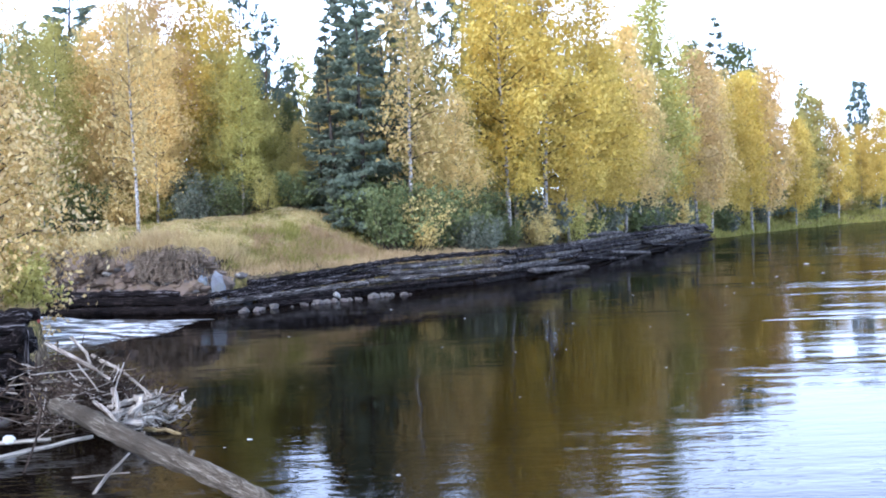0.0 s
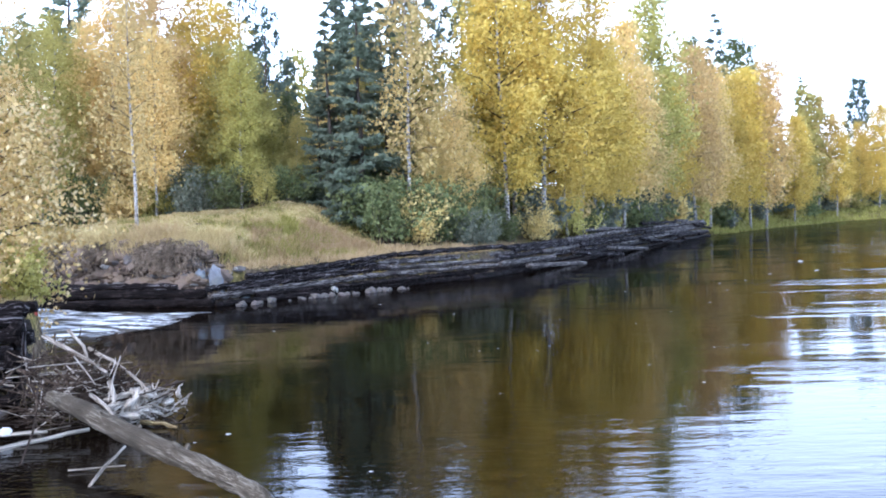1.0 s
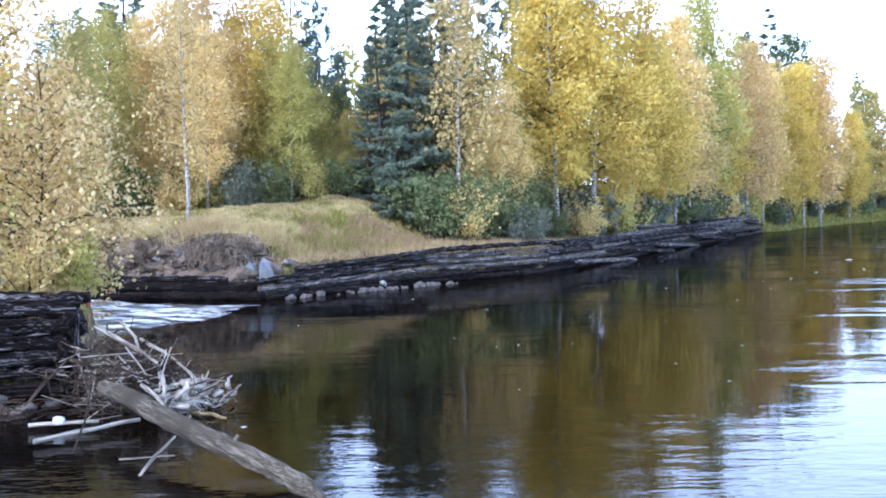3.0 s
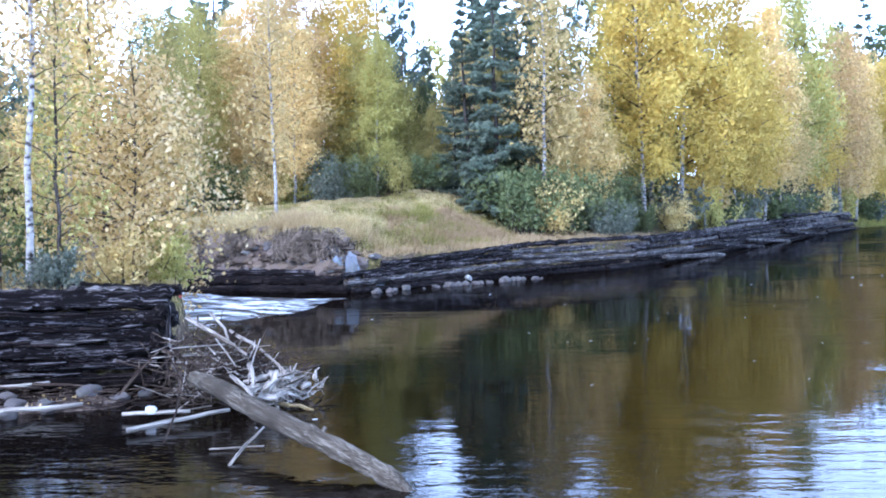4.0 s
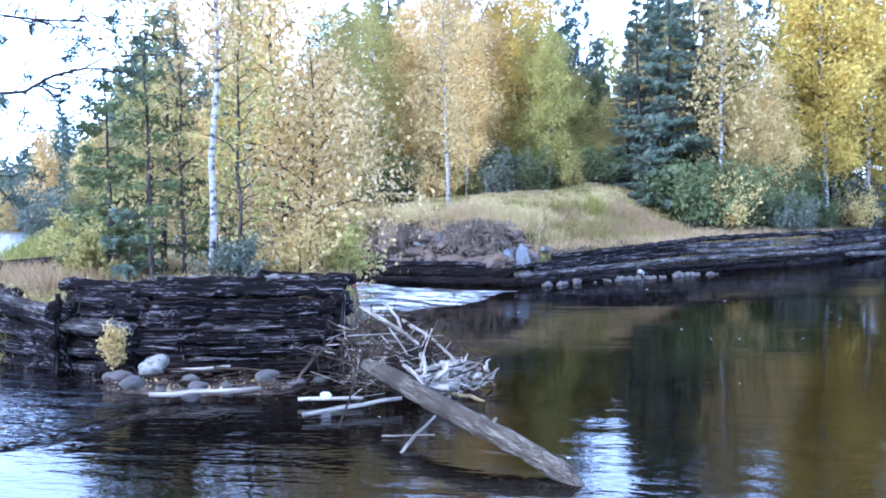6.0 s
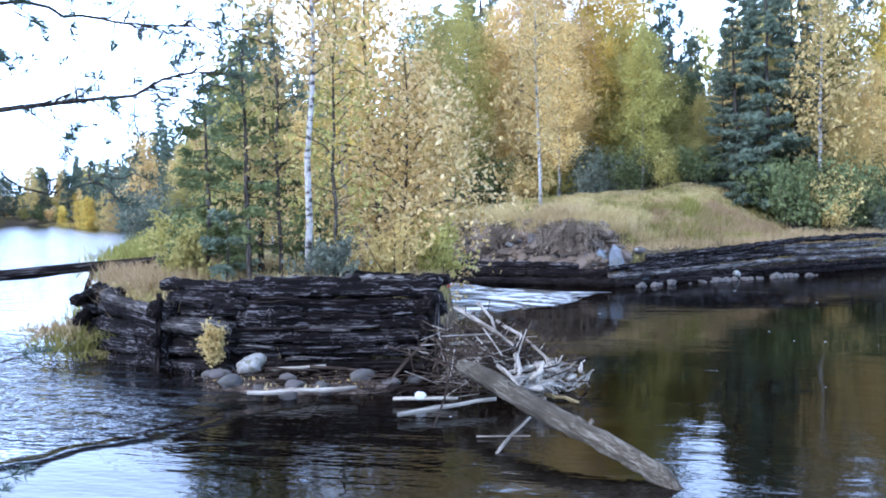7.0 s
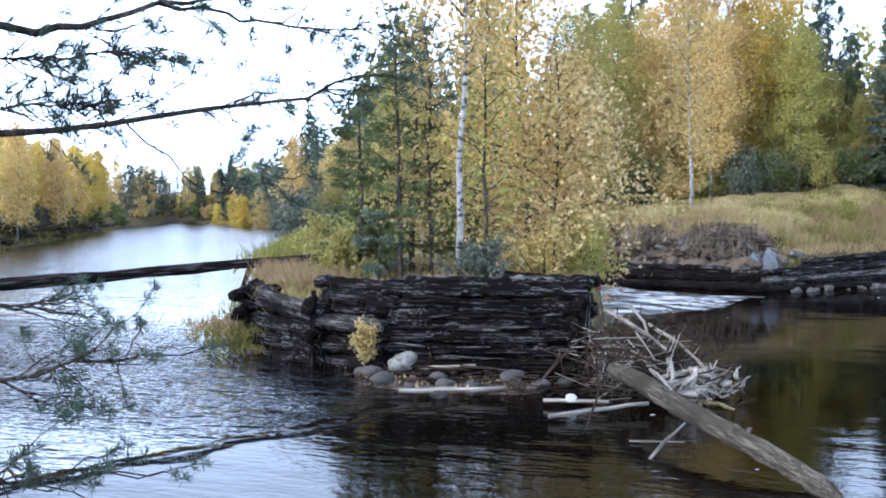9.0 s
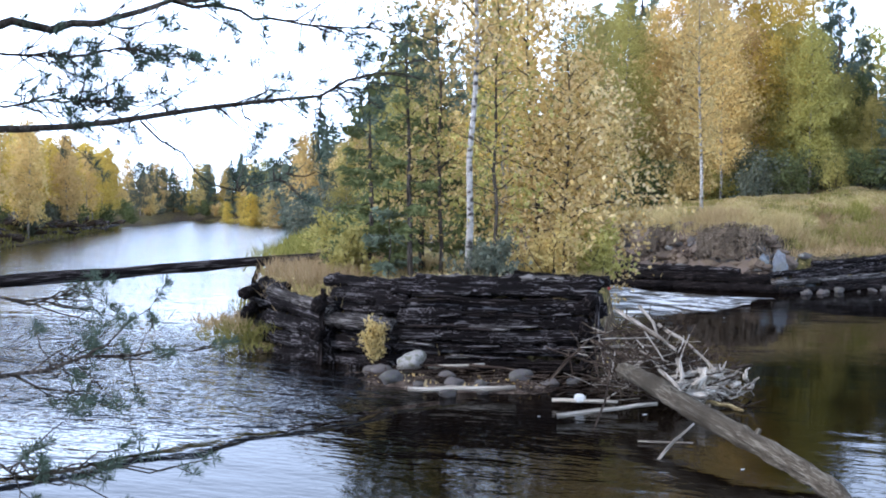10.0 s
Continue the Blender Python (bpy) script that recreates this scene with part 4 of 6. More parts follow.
def crib_wall():
    ob = thing("log_crib", pose(-8.5, 14.8, 0), "old log crib of stacked dark weathered logs in the river", "log crib")
    rel = ob.matrix_basis.inverted()

    def log(p, q, r0, r1, mat, seed, label="", bow=0.0):
        return log_part("log", rel @ Vector(p), rel @ Vector(q), r0, r1, mat, ob, seed, label, bow, 15, 0.15)
    rng = random.Random(5)
    # long face: each course of one or two logs, sagging and split, with gaps between
    face = lambda x: 14.9 + (x + 5.55) * 0.218
    for i, (z, runs) in enumerate([(0.07, [(-5.55, -8.7)]), (0.29, [(-5.62, -8.5)]), (0.50, [(-5.42, -7.0), (-6.9, -8.65)]), (0.71, [(-5.58, -8.25)]),
                                   (0.92, [(-5.36, -7.6), (-7.5, -8.55)]), (1.12, [(-5.5, -8.35)])]):
        for k, (x0, x1) in enumerate(runs):
            out = 0.03 * i + rng.uniform(-0.03, 0.06)
            log((x0, face(x0) + out, z + rng.uniform(-0.03, 0.03)), (x1, face(x1) + out + rng.uniform(-0.03, 0.05), z + rng.uniform(-0.04, 0.04)), rng.uniform(0.078, 0.102), rng.uniform(0.085, 0.11),
                WET_SHADED_LOG if i < 1 else OLD_LOG, 200 + 10 * i + k, "", rng.uniform(-0.03, 0.03))
    # split slabs and splinters lying in the joints
    for i in range(22):
        x0 = rng.uniform(-5.7, -7.7)
        x1 = x0 - rng.uniform(0.35, 1.3)
        z = 0.18 + 0.21 * rng.randrange(5) + rng.uniform(-0.05, 0.05)
        log((x0, face(x0) - 0.045 + 0.02 * z, z), (x1, face(x1) - 0.035 + 0.02 * z, z + rng.uniform(-0.05, 0.05)), rng.uniform(0.014, 0.038), rng.uniform(0.008, 0.03),
            rng.choice([OLD_LOG, OLD_LOG, WET_SHADED_LOG, PALE_LOG]), 2300 + i, "", rng.uniform(-0.02, 0.02))
    # broken middle
    for i, (z, p, q, r) in enumerate([(0.06, (-8.2, 14.28), (-10.1, 14.80), 0.12), (0.28, (-8.3, 14.30), (-9.9, 14.7), 0.12), (0.62, (-8.25, 14.26), (-9.42, 14.46), 0.105),
                                      (0.98, (-8.1, 14.52), (-9.5, 14.74), 0.13), (1.16, (-8.0, 14.6), (-9.75, 14.9), 0.10), (0.80, (-8.1, 14.52), (-9.7, 14.78), 0.10), (0.48, (-8.1, 14.45), (-9.7, 14.70), 0.10)]):
        log((*p, z), (*q, z + 0.04), r, r * 0.95, PALE_LOG if i == 2 else OLD_LOG, 240 + i)
    # the falling corner upstream
    for i, (p, q, r) in enumerate([((-9.35, 14.46, 0.05), (-10.9, 15.2, 0.02), 0.11), ((-9.4, 14.45, 0.24), (-11.3, 15.4, 0.25), 0.13), ((-9.45, 14.5, 0.47), (-11.2, 15.35, 0.56), 0.11),
                                   ((-9.5, 14.5, 0.63), (-11.1, 15.25, 0.82), 0.085), ((-9.45, 14.52, 0.78), (-11.1, 15.3, 0.99), 0.085), ((-10.6, 15.2, 0.42), (-12.3, 16.1, 0.44), 0.10),
                                   ((-10.9, 15.5, 0.70), (-12.2, 16.3, 0.78), 0.11), ((-11.0, 15.7, 0.95), (-12.1, 16.5, 1.0), 0.10)]):
        log(p, q, r, r * 0.95, PALE_LOG if i in (4, 5) else OLD_LOG, 260 + i)
    # broken planks and short lengths fallen about the ruined corner
    for i in range(22):
        x = rng.uniform(-12.3, -10.9)
        y = 15.85 - 0.42 * (x + 11.3) + rng.uniform(-0.1, 0.9)
        a, L = rng.uniform(-0.6, 0.9), rng.uniform(0.35, 1.1)
        z = rng.uniform(0.15, 0.95)
        log((x, y, z), (x + L * math.cos(a), y + 0.2 - 0.42 * L * math.cos(a), max(0.1, z + rng.uniform(-0.2, 0.15))), rng.uniform(0.03, 0.075), rng.uniform(0.025, 0.06), rng.choice([OLD_LOG, PALE_LOG, BROWN_STICK, WET_SHADED_LOG]), 2400 + i)
    # cross logs with their ends showing
    for i, (x, y, z) in enumerate([(-5.48, 14.72, 0.19), (-5.5, 14.7, 0.62), (-5.46, 14.72, 1.02), (-9.5, 14.2, 0.45), (-9.48, 14.22, 0.86), (-11.5, 15.2, 0.6), (-11.6, 15.3, 0.9), (-5.42, 14.9, 0.40), (-5.42, 14.92, 0.85)]):
        log((x, y, z), (x + (-0.95 if i < 3 or i > 6 else -1.3), y + 2.6, z), 0.10, 0.10, WET_SHADED_LOG, 280 + i)
    log((-9.52, 14.3, -0.2), (-9.5, 14.42, 1.1), 0.045, 0.04, WET_SHADED_LOG, 295, "upright post")
    log((-5.40, 14.80, 0.62), (-5.40, 14.86, 1.08), 0.032, 0.028, OLD_LOG, 296, "upright stake")
    log((-6.0, 15.15, 1.27), (-8.1, 14.75, 1.29), 0.06, 0.05, PALE_LOG, 297, "pale flat log on top")
    log((-5.5, 15.3, 1.22), (-8.3, 14.6, 1.24), 0.09, 0.08, OLD_LOG, 298)
    log((-5.7, 16.2, 1.2), (-7.4, 16.0, 1.26), 0.09, 0.08, WET_SHADED_LOG, 299)


def bridge_log():
    ob = thing("bridging_log", pose(-15.5, 17.9, 1.0), "long dark fallen tree trunk lying across the side stream", "log")
    rel = ob.matrix_basis.inverted()
    log_part("trunk", rel @ Vector((-12.4, 19.3, 1.32)), rel @ Vector((-21.6, 13.2, 0.62)), 0.10, 0.17, OLD_LOG, ob, 301, "", 0.05)
    log_part("stub", rel @ Vector((-13.6, 18.5, 1.18)), rel @ Vector((-13.4, 17.9, 0.62)), 0.05, 0.04, WET_SHADED_LOG, ob, 302)


# ---- far bank: retaining wall, low wall, eroded slope ----
WALL_LINE = np.array([(-6.2, 30.3), (-4.5, 32.6), (-2.1, 35.3), (1.8, 39.4), (4.0, 44.5), (6.8, 51.5), (11, 62), (17.3, 76)], float)


def wall_point(s, out, z):
    """A point s metres along the far wall, out metres towards the water."""
    seg = np.diff(WALL_LINE, axis=0)
    ln = np.hypot(*seg.T)
    cum = np.concatenate([[0], np.cumsum(ln)])
    p = np.array([np.interp(s, cum, WALL_LINE[:, k]) for k in (0, 1)])
    q = np.array([np.interp(s + 0.5, cum, WALL_LINE[:, k]) for k in (0, 1)])
    d = (q - p) / (np.linalg.norm(q - p) + 1e-9) if s < cum[-1] - 0.6 else seg[-1] / ln[-1]
    return (*(p + out * np.array([d[1], -d[0]])), z)


def far_wall():
    ob = thing("log_retaining_wall", pose(2, 40, 0), "long retaining wall of grey weathered logs along the river", "retaining wall")
    rel = ob.matrix_basis.inverted()
    rng = random.Random(9)
    total = float(np.hypot(*np.diff(WALL_LINE, axis=0).T).sum())
    k = 0
    for course in range(6):
        s = -0.4 + rng.uniform(0, 2.5) * (course % 2)
        while s < total - 1:
            length = rng.uniform(4.2, 7.5)
            e = min(s + length, total + rng.uniform(-0.5, 1.0))
            sink = 0.45 * (1 - min(1, max(s, 0) / 5.0)) * (course / 5)
            sink2 = 0.45 * (1 - min(1, max(e, 0) / 5.0)) * (course / 5)
            out = 0.28 - 0.085 * course + rng.uniform(-0.05, 0.05)
            z = 0.07 + 0.175 * course + rng.uniform(-0.03, 0.03)
            p, q = wall_point(max(s, 0), out, z - sink), wall_point(e, out + rng.uniform(-0.05, 0.08), z - sink2 + rng.uniform(-0.05, 0.05))
            # lower courses darker: damp wood, with the shade under the wall in its colour
            mat = (WET_SHADED_LOG if course < 2 else OLD_LOG if rng.random() < 0.5 else PALE_LOG)
            log_part("log", rel @ Vector(p), rel @ Vector(q), rng.uniform(0.080, 0.105), rng.uniform(0.065, 0.095), mat, ob, 400 + k, "", rng.uniform(-0.08, 0.08), 10, 0.13)
            k += 1
            s = e + rng.uniform(0.0, 0.1)
    # a few slipped logs at the foot and loose poles on top
    for i, (s0, s1, o0, o1, z0, z1) in enumerate([(14, 20, 0.5, 0.9, 0.22, 0.0), (20, 27, 0.45, 0.8, 0.42, 0.02), (26, 33, 0.4, 0.7, 0.35, 0.02), (33, 40, 0.4, 0.5, 0.5, 0.1),
                                                  (24, 31, -0.4, -0.2, 1.2, 1.12), (36, 44, -0.3, -0.2, 1.22, 1.1), (44, 51, -0.2, 0.1, 1.2, 0.9), (47, 53, 0.2, 0.3, 0.9, 0.5)]):
        log_part("log", rel @ Vector(wall_point(s0, o0, z0)), rel @ Vector(wall_point(s1, o1, z1)), 0.09, 0.08, OLD_LOG if i % 2 else PALE_LOG, ob, 480 + i, "", 0.05, 8)


def low_wall():
    ob = thing("low_log_wall", pose(-9, 30.6, 0), "low wall of dark damp logs under the eroded bank", "retaining wall")
    rel = ob.matrix_basis.inverted()
    for i, (p, q, r, mat) in enumerate([((-6.0, 30.15, 0.10), (-11.8, 30.9, 0.12), 0.13, WET_SHADED_LOG), ((-6.2, 30.3, 0.34), (-12.2, 31.1, 0.36), 0.12, WET_SHADED_LOG),
                                        ((-7.0, 30.45, 0.52), (-10.6, 30.95, 0.56), 0.09, OLD_LOG), ((-10.0, 30.9, 0.58), (-14.0, 32.0, 0.62), 0.12, OLD_LOG),
                                        ((-11.5, 31.0, 0.22), (-15.0, 32.4, 0.24), 0.13, WET_SHADED_LOG),
                                        ((-11.2, 31.3, 0.75), (-12.8, 32.2, 0.95), 0.09, BROWN_STICK)]):
        log_part("log", rel @ Vector(p), rel @ Vector(q), r, r * 0.9, mat, ob, 500 + i, "", 0.0, 11, 0.15)
    stack = thing("log_stack", pose(-11.8, 33.2, 1.1), "stack of grey split logs on the bank", "log stack")
    rel = stack.matrix_basis.inverted()
    for i in range(5):
        log_part("log", rel @ Vector((-11.0, 33.0 + 0.06 * i, 1.18 + 0.12 * i)), rel @ Vector((-13.0, 33.3 + 0.06 * i, 1.18 + 0.12 * i)), 0.07, 0.06, PALE_LOG, stack, 520 + i)


def boulder_mesh(name, seed, mat, cut=2):
    bm = bmesh.new()
    bmesh.ops.create_icosphere(bm, subdivisions=cut, radius=1.0)
    for v in bm.verts:
        n = noise.noise(v.co * 0.9 + Vector((seed * 7.1, 0, 0))) * 0.45 + noise.noise(v.co * 2.3 + Vector((0, seed * 3.3, 0))) * 0.16
        v.co = v.co * (1 + n)
        v.co.z *= 0.78
    me = bpy.data.meshes.new(name)
    bm.to_mesh(me)
    bm.free()
    me.polygons.foreach_set("use_smooth", [cut > 2] * len(me.polygons))
    me.materials.append(mat)
    return me


def stones():
    grey = [boulder_mesh("stone", i, STONE, 1) for i in range(4)]
    pale = [boulder_mesh("stone", 10 + i, PALE_STONE) for i in range(2)]
    round_grey = [boulder_mesh("boulder", 20 + i, STONE, 3) for i in range(3)]
    round_pale = boulder_mesh("boulder", 30, PALE_STONE, 3)
    rng = random.Random(21)

    def stone(me, x, y, z, s, label, group):
        ob = new("boulder", me)
        ob.matrix_basis = Matrix.Translation((x, y, z)) @ Matrix.Rotation(rng.uniform(0, 6.28), 4, "Z") @ Matrix.Diagonal((s, s * rng.uniform(0.75, 1.0), s * rng.uniform(0.7, 0.95), 1))
        tagged(ob, label, "boulder", group)
    # on the shoal
    stone(round_pale, -7.72, 13.85, 0.20, 0.21, "large pale rounded boulder on the shoal", "boulders on the shoal")
    for x, y, z, s in [(-7.62, 13.1, 0.08, 0.16), (-8.0, 13.5, 0.10, 0.13), (-6.7, 13.1, 0.06, 0.14), (-6.55, 12.6, 0.04, 0.14), (-6.05, 13.75, 0.10, 0.17), (-6.4, 13.3, 0.04, 0.10),
                       (-5.6, 13.6, 0.06, 0.12), (-7.15, 13.0, 0.03, 0.09), (-6.2, 12.9, 0.03, 0.08), (-8.3, 13.75, 0.05, 0.12), (-5.4, 13.95, 0.05, 0.10), (-7.0, 13.5, 0.1, 0.1)]:
        stone(rng.choice(round_grey), x, y, z, s, "dark grey rounded boulder on the shoal", "boulders on the shoal")
    # rubble at the crib's upstream corner
    for i in range(16):
        x, y = -11.6 + rng.uniform(-1.0, 0.6), 15.9 + rng.uniform(-0.3, 1.0)
        stone(rng.choice(grey), x, y, max(0.05, ground_z(x, y) * 0.8), rng.uniform(0.08, 0.2), "brown-grey stone in the crib's broken corner", "stones of the broken corner")
    # at the foot of the far wall
    stone(pale[0], -3.25, 33.6, 0.12, 0.22, "white stone at the foot of the log wall", "stones below the wall")
    for i in range(40):
        u = rng.random() ** 0.8
        x, y = -5.9 + 4.4 * u + rng.uniform(-0.15, 0.15), 29.9 + 4.8 * u + rng.uniform(-0.15, 0.15)
        s = rng.choice([0.05, 0.07, 0.10, 0.14, 0.20])
        stone(rng.choice(grey), x + 0.12 + 0.3 * rng.random(), y - 0.25, 0.01 + 0.2 * s, s, "grey stone at the foot of the log wall", "stones below the wall")
    # the eroded slope
    bank = thing("eroded_bank", pose(-9, 31.4, 0), "eroded earth slope with loose stones and hanging roots", "bank")
    for i in range(170):
        x = -5.6 - 7.0 * rng.random()
        d = 0.35 + 1.5 * rng.random() ** 0.8
        y = 30.35 + 0.13 * (-6.2 - x) + d
        s = rng.choice([0.04, 0.05, 0.07, 0.09, 0.13, 0.18])
        me = rng.choice(grey + grey + grey + pale[:1])
        part("stone", me, bank, "", Matrix.Translation((x + 9, y - 31.4, ground_z(x, y) + s * 0.25)) @ Matrix.Rotation(rng.uniform(0, 6), 4, "Z") @ Matrix.Diagonal((s * 1.3, s * 0.8, s * rng.uniform(0.5, 1.0), 1)))
    for i in range(26):
        x = -6.4 - 6.0 * rng.random()
        y = 30.35 + 0.13 * (-6.2 - x) + rng.uniform(0.5, 1.5)
        k = rng.uniform(0.16, 0.30)
        part("rock", rng.choice(grey), bank, "", Matrix.Translation((x + 9, y - 31.4, ground_z(x, y) + k * 0.15)) @ Matrix.Rotation(rng.uniform(0, 6), 4, "Z") @ Matrix.Diagonal((k * 1.2, k * 0.7, k * 0.8, 1)))
    soil = [boulder_mesh("clod", 40 + i, SOIL, 2) for i in range(4)]
    for i in range(150):
        x = -5.9 - 6.6 * rng.random()
        y = 30.35 + 0.13 * (-6.2 - x) + rng.uniform(0.45, 1.75)
        k = rng.choice([0.07, 0.10, 0.14, 0.20, 0.30])
        part("clod", rng.choice(soil), bank, "", Matrix.Translation((x + 9, y - 31.4, ground_z(x, y) + k * 0.15)) @ Matrix.Rotation(rng.uniform(0, 6), 4, "Z") @ Matrix.Rotation(rng.uniform(-0.5, 0.5), 4, "X") @ Matrix.Diagonal((k * rng.uniform(1.0, 1.7), k * 0.9, k * rng.uniform(0.5, 1.0), 1)))
    # the torn edge of the turf sticks out over the slope
    for i in range(46):
        x = -6.3 - 6.2 * i / 45 + rng.uniform(-0.08, 0.08)
        y = 30.35 + 0.13 * (-6.2 - x) + rng.uniform(1.45, 1.7)
        k = rng.uniform(0.16, 0.26)
        part("turf_sod", rng.choice(soil), bank, "", Matrix.Translation((x + 9, y - 31.4, ground_z(x, y) - 0.02)) @ Matrix.Rotation(rng.uniform(-0.4, 0.4), 4, "Z") @ Matrix.Diagonal((k * 1.3, k * 1.5, k * rng.uniform(0.45, 0.8), 1)))
    for i in range(34):
        x = -6.6 - 6.0 * rng.random()
        y = 30.35 + 0.13 * (-6.2 - x) + rng.uniform(0.5, 1.5)
        a, L = rng.uniform(-0.5, 0.5), rng.uniform(0.25, 0.8)
        q = (x + L * math.cos(a), y + 0.4 * L * math.sin(a))
        log_part("plank", (x + 9, y - 31.4, ground_z(x, y) + 0.08), (q[0] + 9, q[1] - 31.4, ground_z(*q) + 0.12), rng.uniform(0.02, 0.045), 0.02, rng.choice([PALE_LOG, BROWN_STICK, OLD_LOG]), bank, 2100 + i, "", 0.02, 5)
    rn = np.random.default_rng(4)
    pieces = []
    for i in range(330):
        x = rn.choice([-7.6, -7.9, -8.2, -7.4, -7.7, -9.6, -6.8, -10.8]) + rn.normal() * 0.17
        y = 30.35 + 0.13 * (-6.2 - x) + rn.uniform(1.2, 1.75)
        z = ground_z(x, y) + 0.14
        drop = rn.uniform(0.25, 0.80)
        p = np.array([(x, y, z), (x + rn.normal() * 0.05, y - 0.42, z - 0.08 * drop), (x + rn.normal() * 0.10, y - 0.72, z - 0.55 * drop), (x + rn.normal() * 0.16, y - 0.84, z - drop)]) - np.array([-9, 31.4, 0])
        pieces.append(tube(p, [0.018, 0.017, 0.013, 0.005], 3))
    tagged(part("root_mat", mesh_of("root_mat", *joined(pieces), ROOT), bank, "hanging grey roots and dead turf"), kind="stuff")
    # upright slabs near the corner
    for x, y, h, w in [(-6.1, 31.0, 0.62, 0.26), (-5.5, 31.6, 0.40, 0.28), (-6.5, 31.1, 0.35, 0.2)]:
        bm = bmesh.new()
        bmesh.ops.create_cube(bm, size=1.0)
        bmesh.ops.subdivide_edges(bm, edges=bm.edges[:], cuts=2, use_grid_fill=True)
        for v in bm.verts:
            v.co += Vector((noise.noise(v.co * 2 + Vector((x, 0, 0))), noise.noise(v.co * 2 + Vector((0, y, 0))), noise.noise(v.co * 2 + Vector((0, 3, h))))) * 0.34
            v.co = Vector((v.co.x * w * 1.3 * (1.0 - 0.5 * v.co.z), v.co.y * 0.24, v.co.z * h))
        me = bpy.data.meshes.new("slab")
        bm.to_mesh(me)
        bm.free()
        me.materials.append(SLATE)
        ob = new("stone_slab", me)
        ob.matrix_basis = pose(x, y, ground_z(x, y) + h * 0.3, 8, rng.uniform(-12, 12), rng.uniform(-20, 20))
        tagged(ob, "upright blue-grey stone slab in the bank", "stone", "slabs in the bank")


# ---- driftwood ----
def driftwood():
    ob = thing("fallen_log", pose(-2.6, 10.6, 0.2), "bleached barkless log slanting down into the pool", "log")
    line = np.array([(-4.40, 12.82, 0.42), (-4.15, 12.48, 0.42), (-3.6, 11.72, 0.39), (-3.19, 11.16, 0.34), (-2.55, 10.42, 0.26), (-1.96, 9.89, 0.15), (-1.56, 9.56, 0.02), (-1.40, 9.42, -0.10)]) - np.array([-2.6, 10.6, 0.2])
    lie = along(line[0], line[-1])
    s = np.linspace(0, 1, 40)
    P = on_line(line, s) @ np.array(lie.inverted().to_3x3()).T + np.array(lie.inverted().translation)
    rng = np.random.default_rng(6)
    P[:, 1:] += np.cumsum(rng.normal(size=(40, 2)), 0) * 0.003
    V, F = tube(P, np.interp(s, (0, 0.3, 0.7, 1), (0.078, 0.098, 0.092, 0.070)) * (1 + 0.05 * rng.normal(size=40)), 16, 0.10, rng)
    part("log", mesh_of("log", V, F, DRIFT_LOG, True), ob, "", lie)
    for i, (p, q) in enumerate([((-2.37, 10.24, 0.24), (-2.31, 10.31, 0.36)), ((-2.95, 10.86, 0.33), (-2.90, 10.92, 0.43)), ((-3.40, 11.44, 0.38), (-3.42, 11.40, 0.49))]):
        log_part("knot", Vector(p) - Vector((-2.6, 10.6, 0.2)), Vector(q) - Vector((-2.6, 10.6, 0.2)), 0.045, 0.02, DRIFT_LOG, ob, 610 + i)

    pile = thing("driftwood_pile", pose(-4.1, 13.7, 0), "tangled heap of bleached and brown driftwood branches in the water", "driftwood")
    rng = np.random.default_rng(12)
    for i in range(280):
        u = rng.uniform()
        along_pile = rng.normal() * 0.5
        cx, cy = 0.05 + along_pile * 0.75, 0.25 - along_pile * 0.25 + rng.normal() * 0.38
        top = max(0.1, 0.82 - 0.38 * abs(along_pile + 0.25) - 0.35 * abs(cy))
        cz = rng.uniform(0.0, top)
        L = rng.uniform(0.25, 0.95)
        d = unit(rng.normal(size=3) * np.array([1, 1, 0.38]) + np.array([0.6, -0.7, 0]) * rng.choice([0, 1.2]))
        p, q = np.array([cx, cy, cz]) - d * L / 2, np.array([cx, cy, cz]) + d * L / 2
        p[2], q[2] = max(p[2], -0.05), max(q[2], -0.05)
        # pale sticks kept to the top and right, painting the heap's sunlit and shaded parts
        pale = (cx > 0.05 or cz > 0.5 * top) and rng.uniform() < 0.34
        r = rng.uniform(0.004, 0.015)
        log_part("stick", p, q, r, r * 0.6, PALE_STICK if pale else BROWN_STICK, pile, 700 + i, "", rng.normal() * 0.035 * L, 5)
    for i in range(150):
        c = np.array([-0.68 + rng.normal() * 0.3, 0.55 + rng.normal() * 0.3, rng.uniform(0.0, 0.75)])
        d = unit(rng.normal(size=3) * np.array([1, 1, 0.6]))
        L = rng.uniform(0.3, 0.9)
        r = rng.uniform(0.004, 0.014)
        log_part("stick", c - d * L / 2, c + d * L / 2, r, r * 0.6, BROWN_STICK if rng.uniform() < 0.8 else PALE_STICK, pile, 1300 + i, "", rng.normal() * 0.035 * L, 5)
    # the bleached butt end of the heap, its sunlight put into the brighter wood colour
    for i in range(56):
        p = np.array([0.45 + rng.normal() * 0.16, -0.35 + rng.normal() * 0.22, rng.uniform(0.02, 0.34)])
        d = unit(np.array([0.55, 0.62, 0.14]) + rng.normal(size=3) * 0.5)
        log_part("stick", p - d * rng.uniform(0.06, 0.2), p + d * rng.uniform(0.06, 0.2), rng.uniform(0.008, 0.026), 0.008, SUNLIT_BLEACHED, pile, 900 + i, "", 0.02, 6)
    for i in range(24):
        p = np.array([0.50 + rng.normal() * 0.14, -0.25 + rng.normal() * 0.24, rng.uniform(0.12, 0.36)])
        d = unit(np.array([0.55, 0.62, 0.10]) + rng.normal(size=3) * 0.55)
        r = rng.uniform(0.025, 0.045)
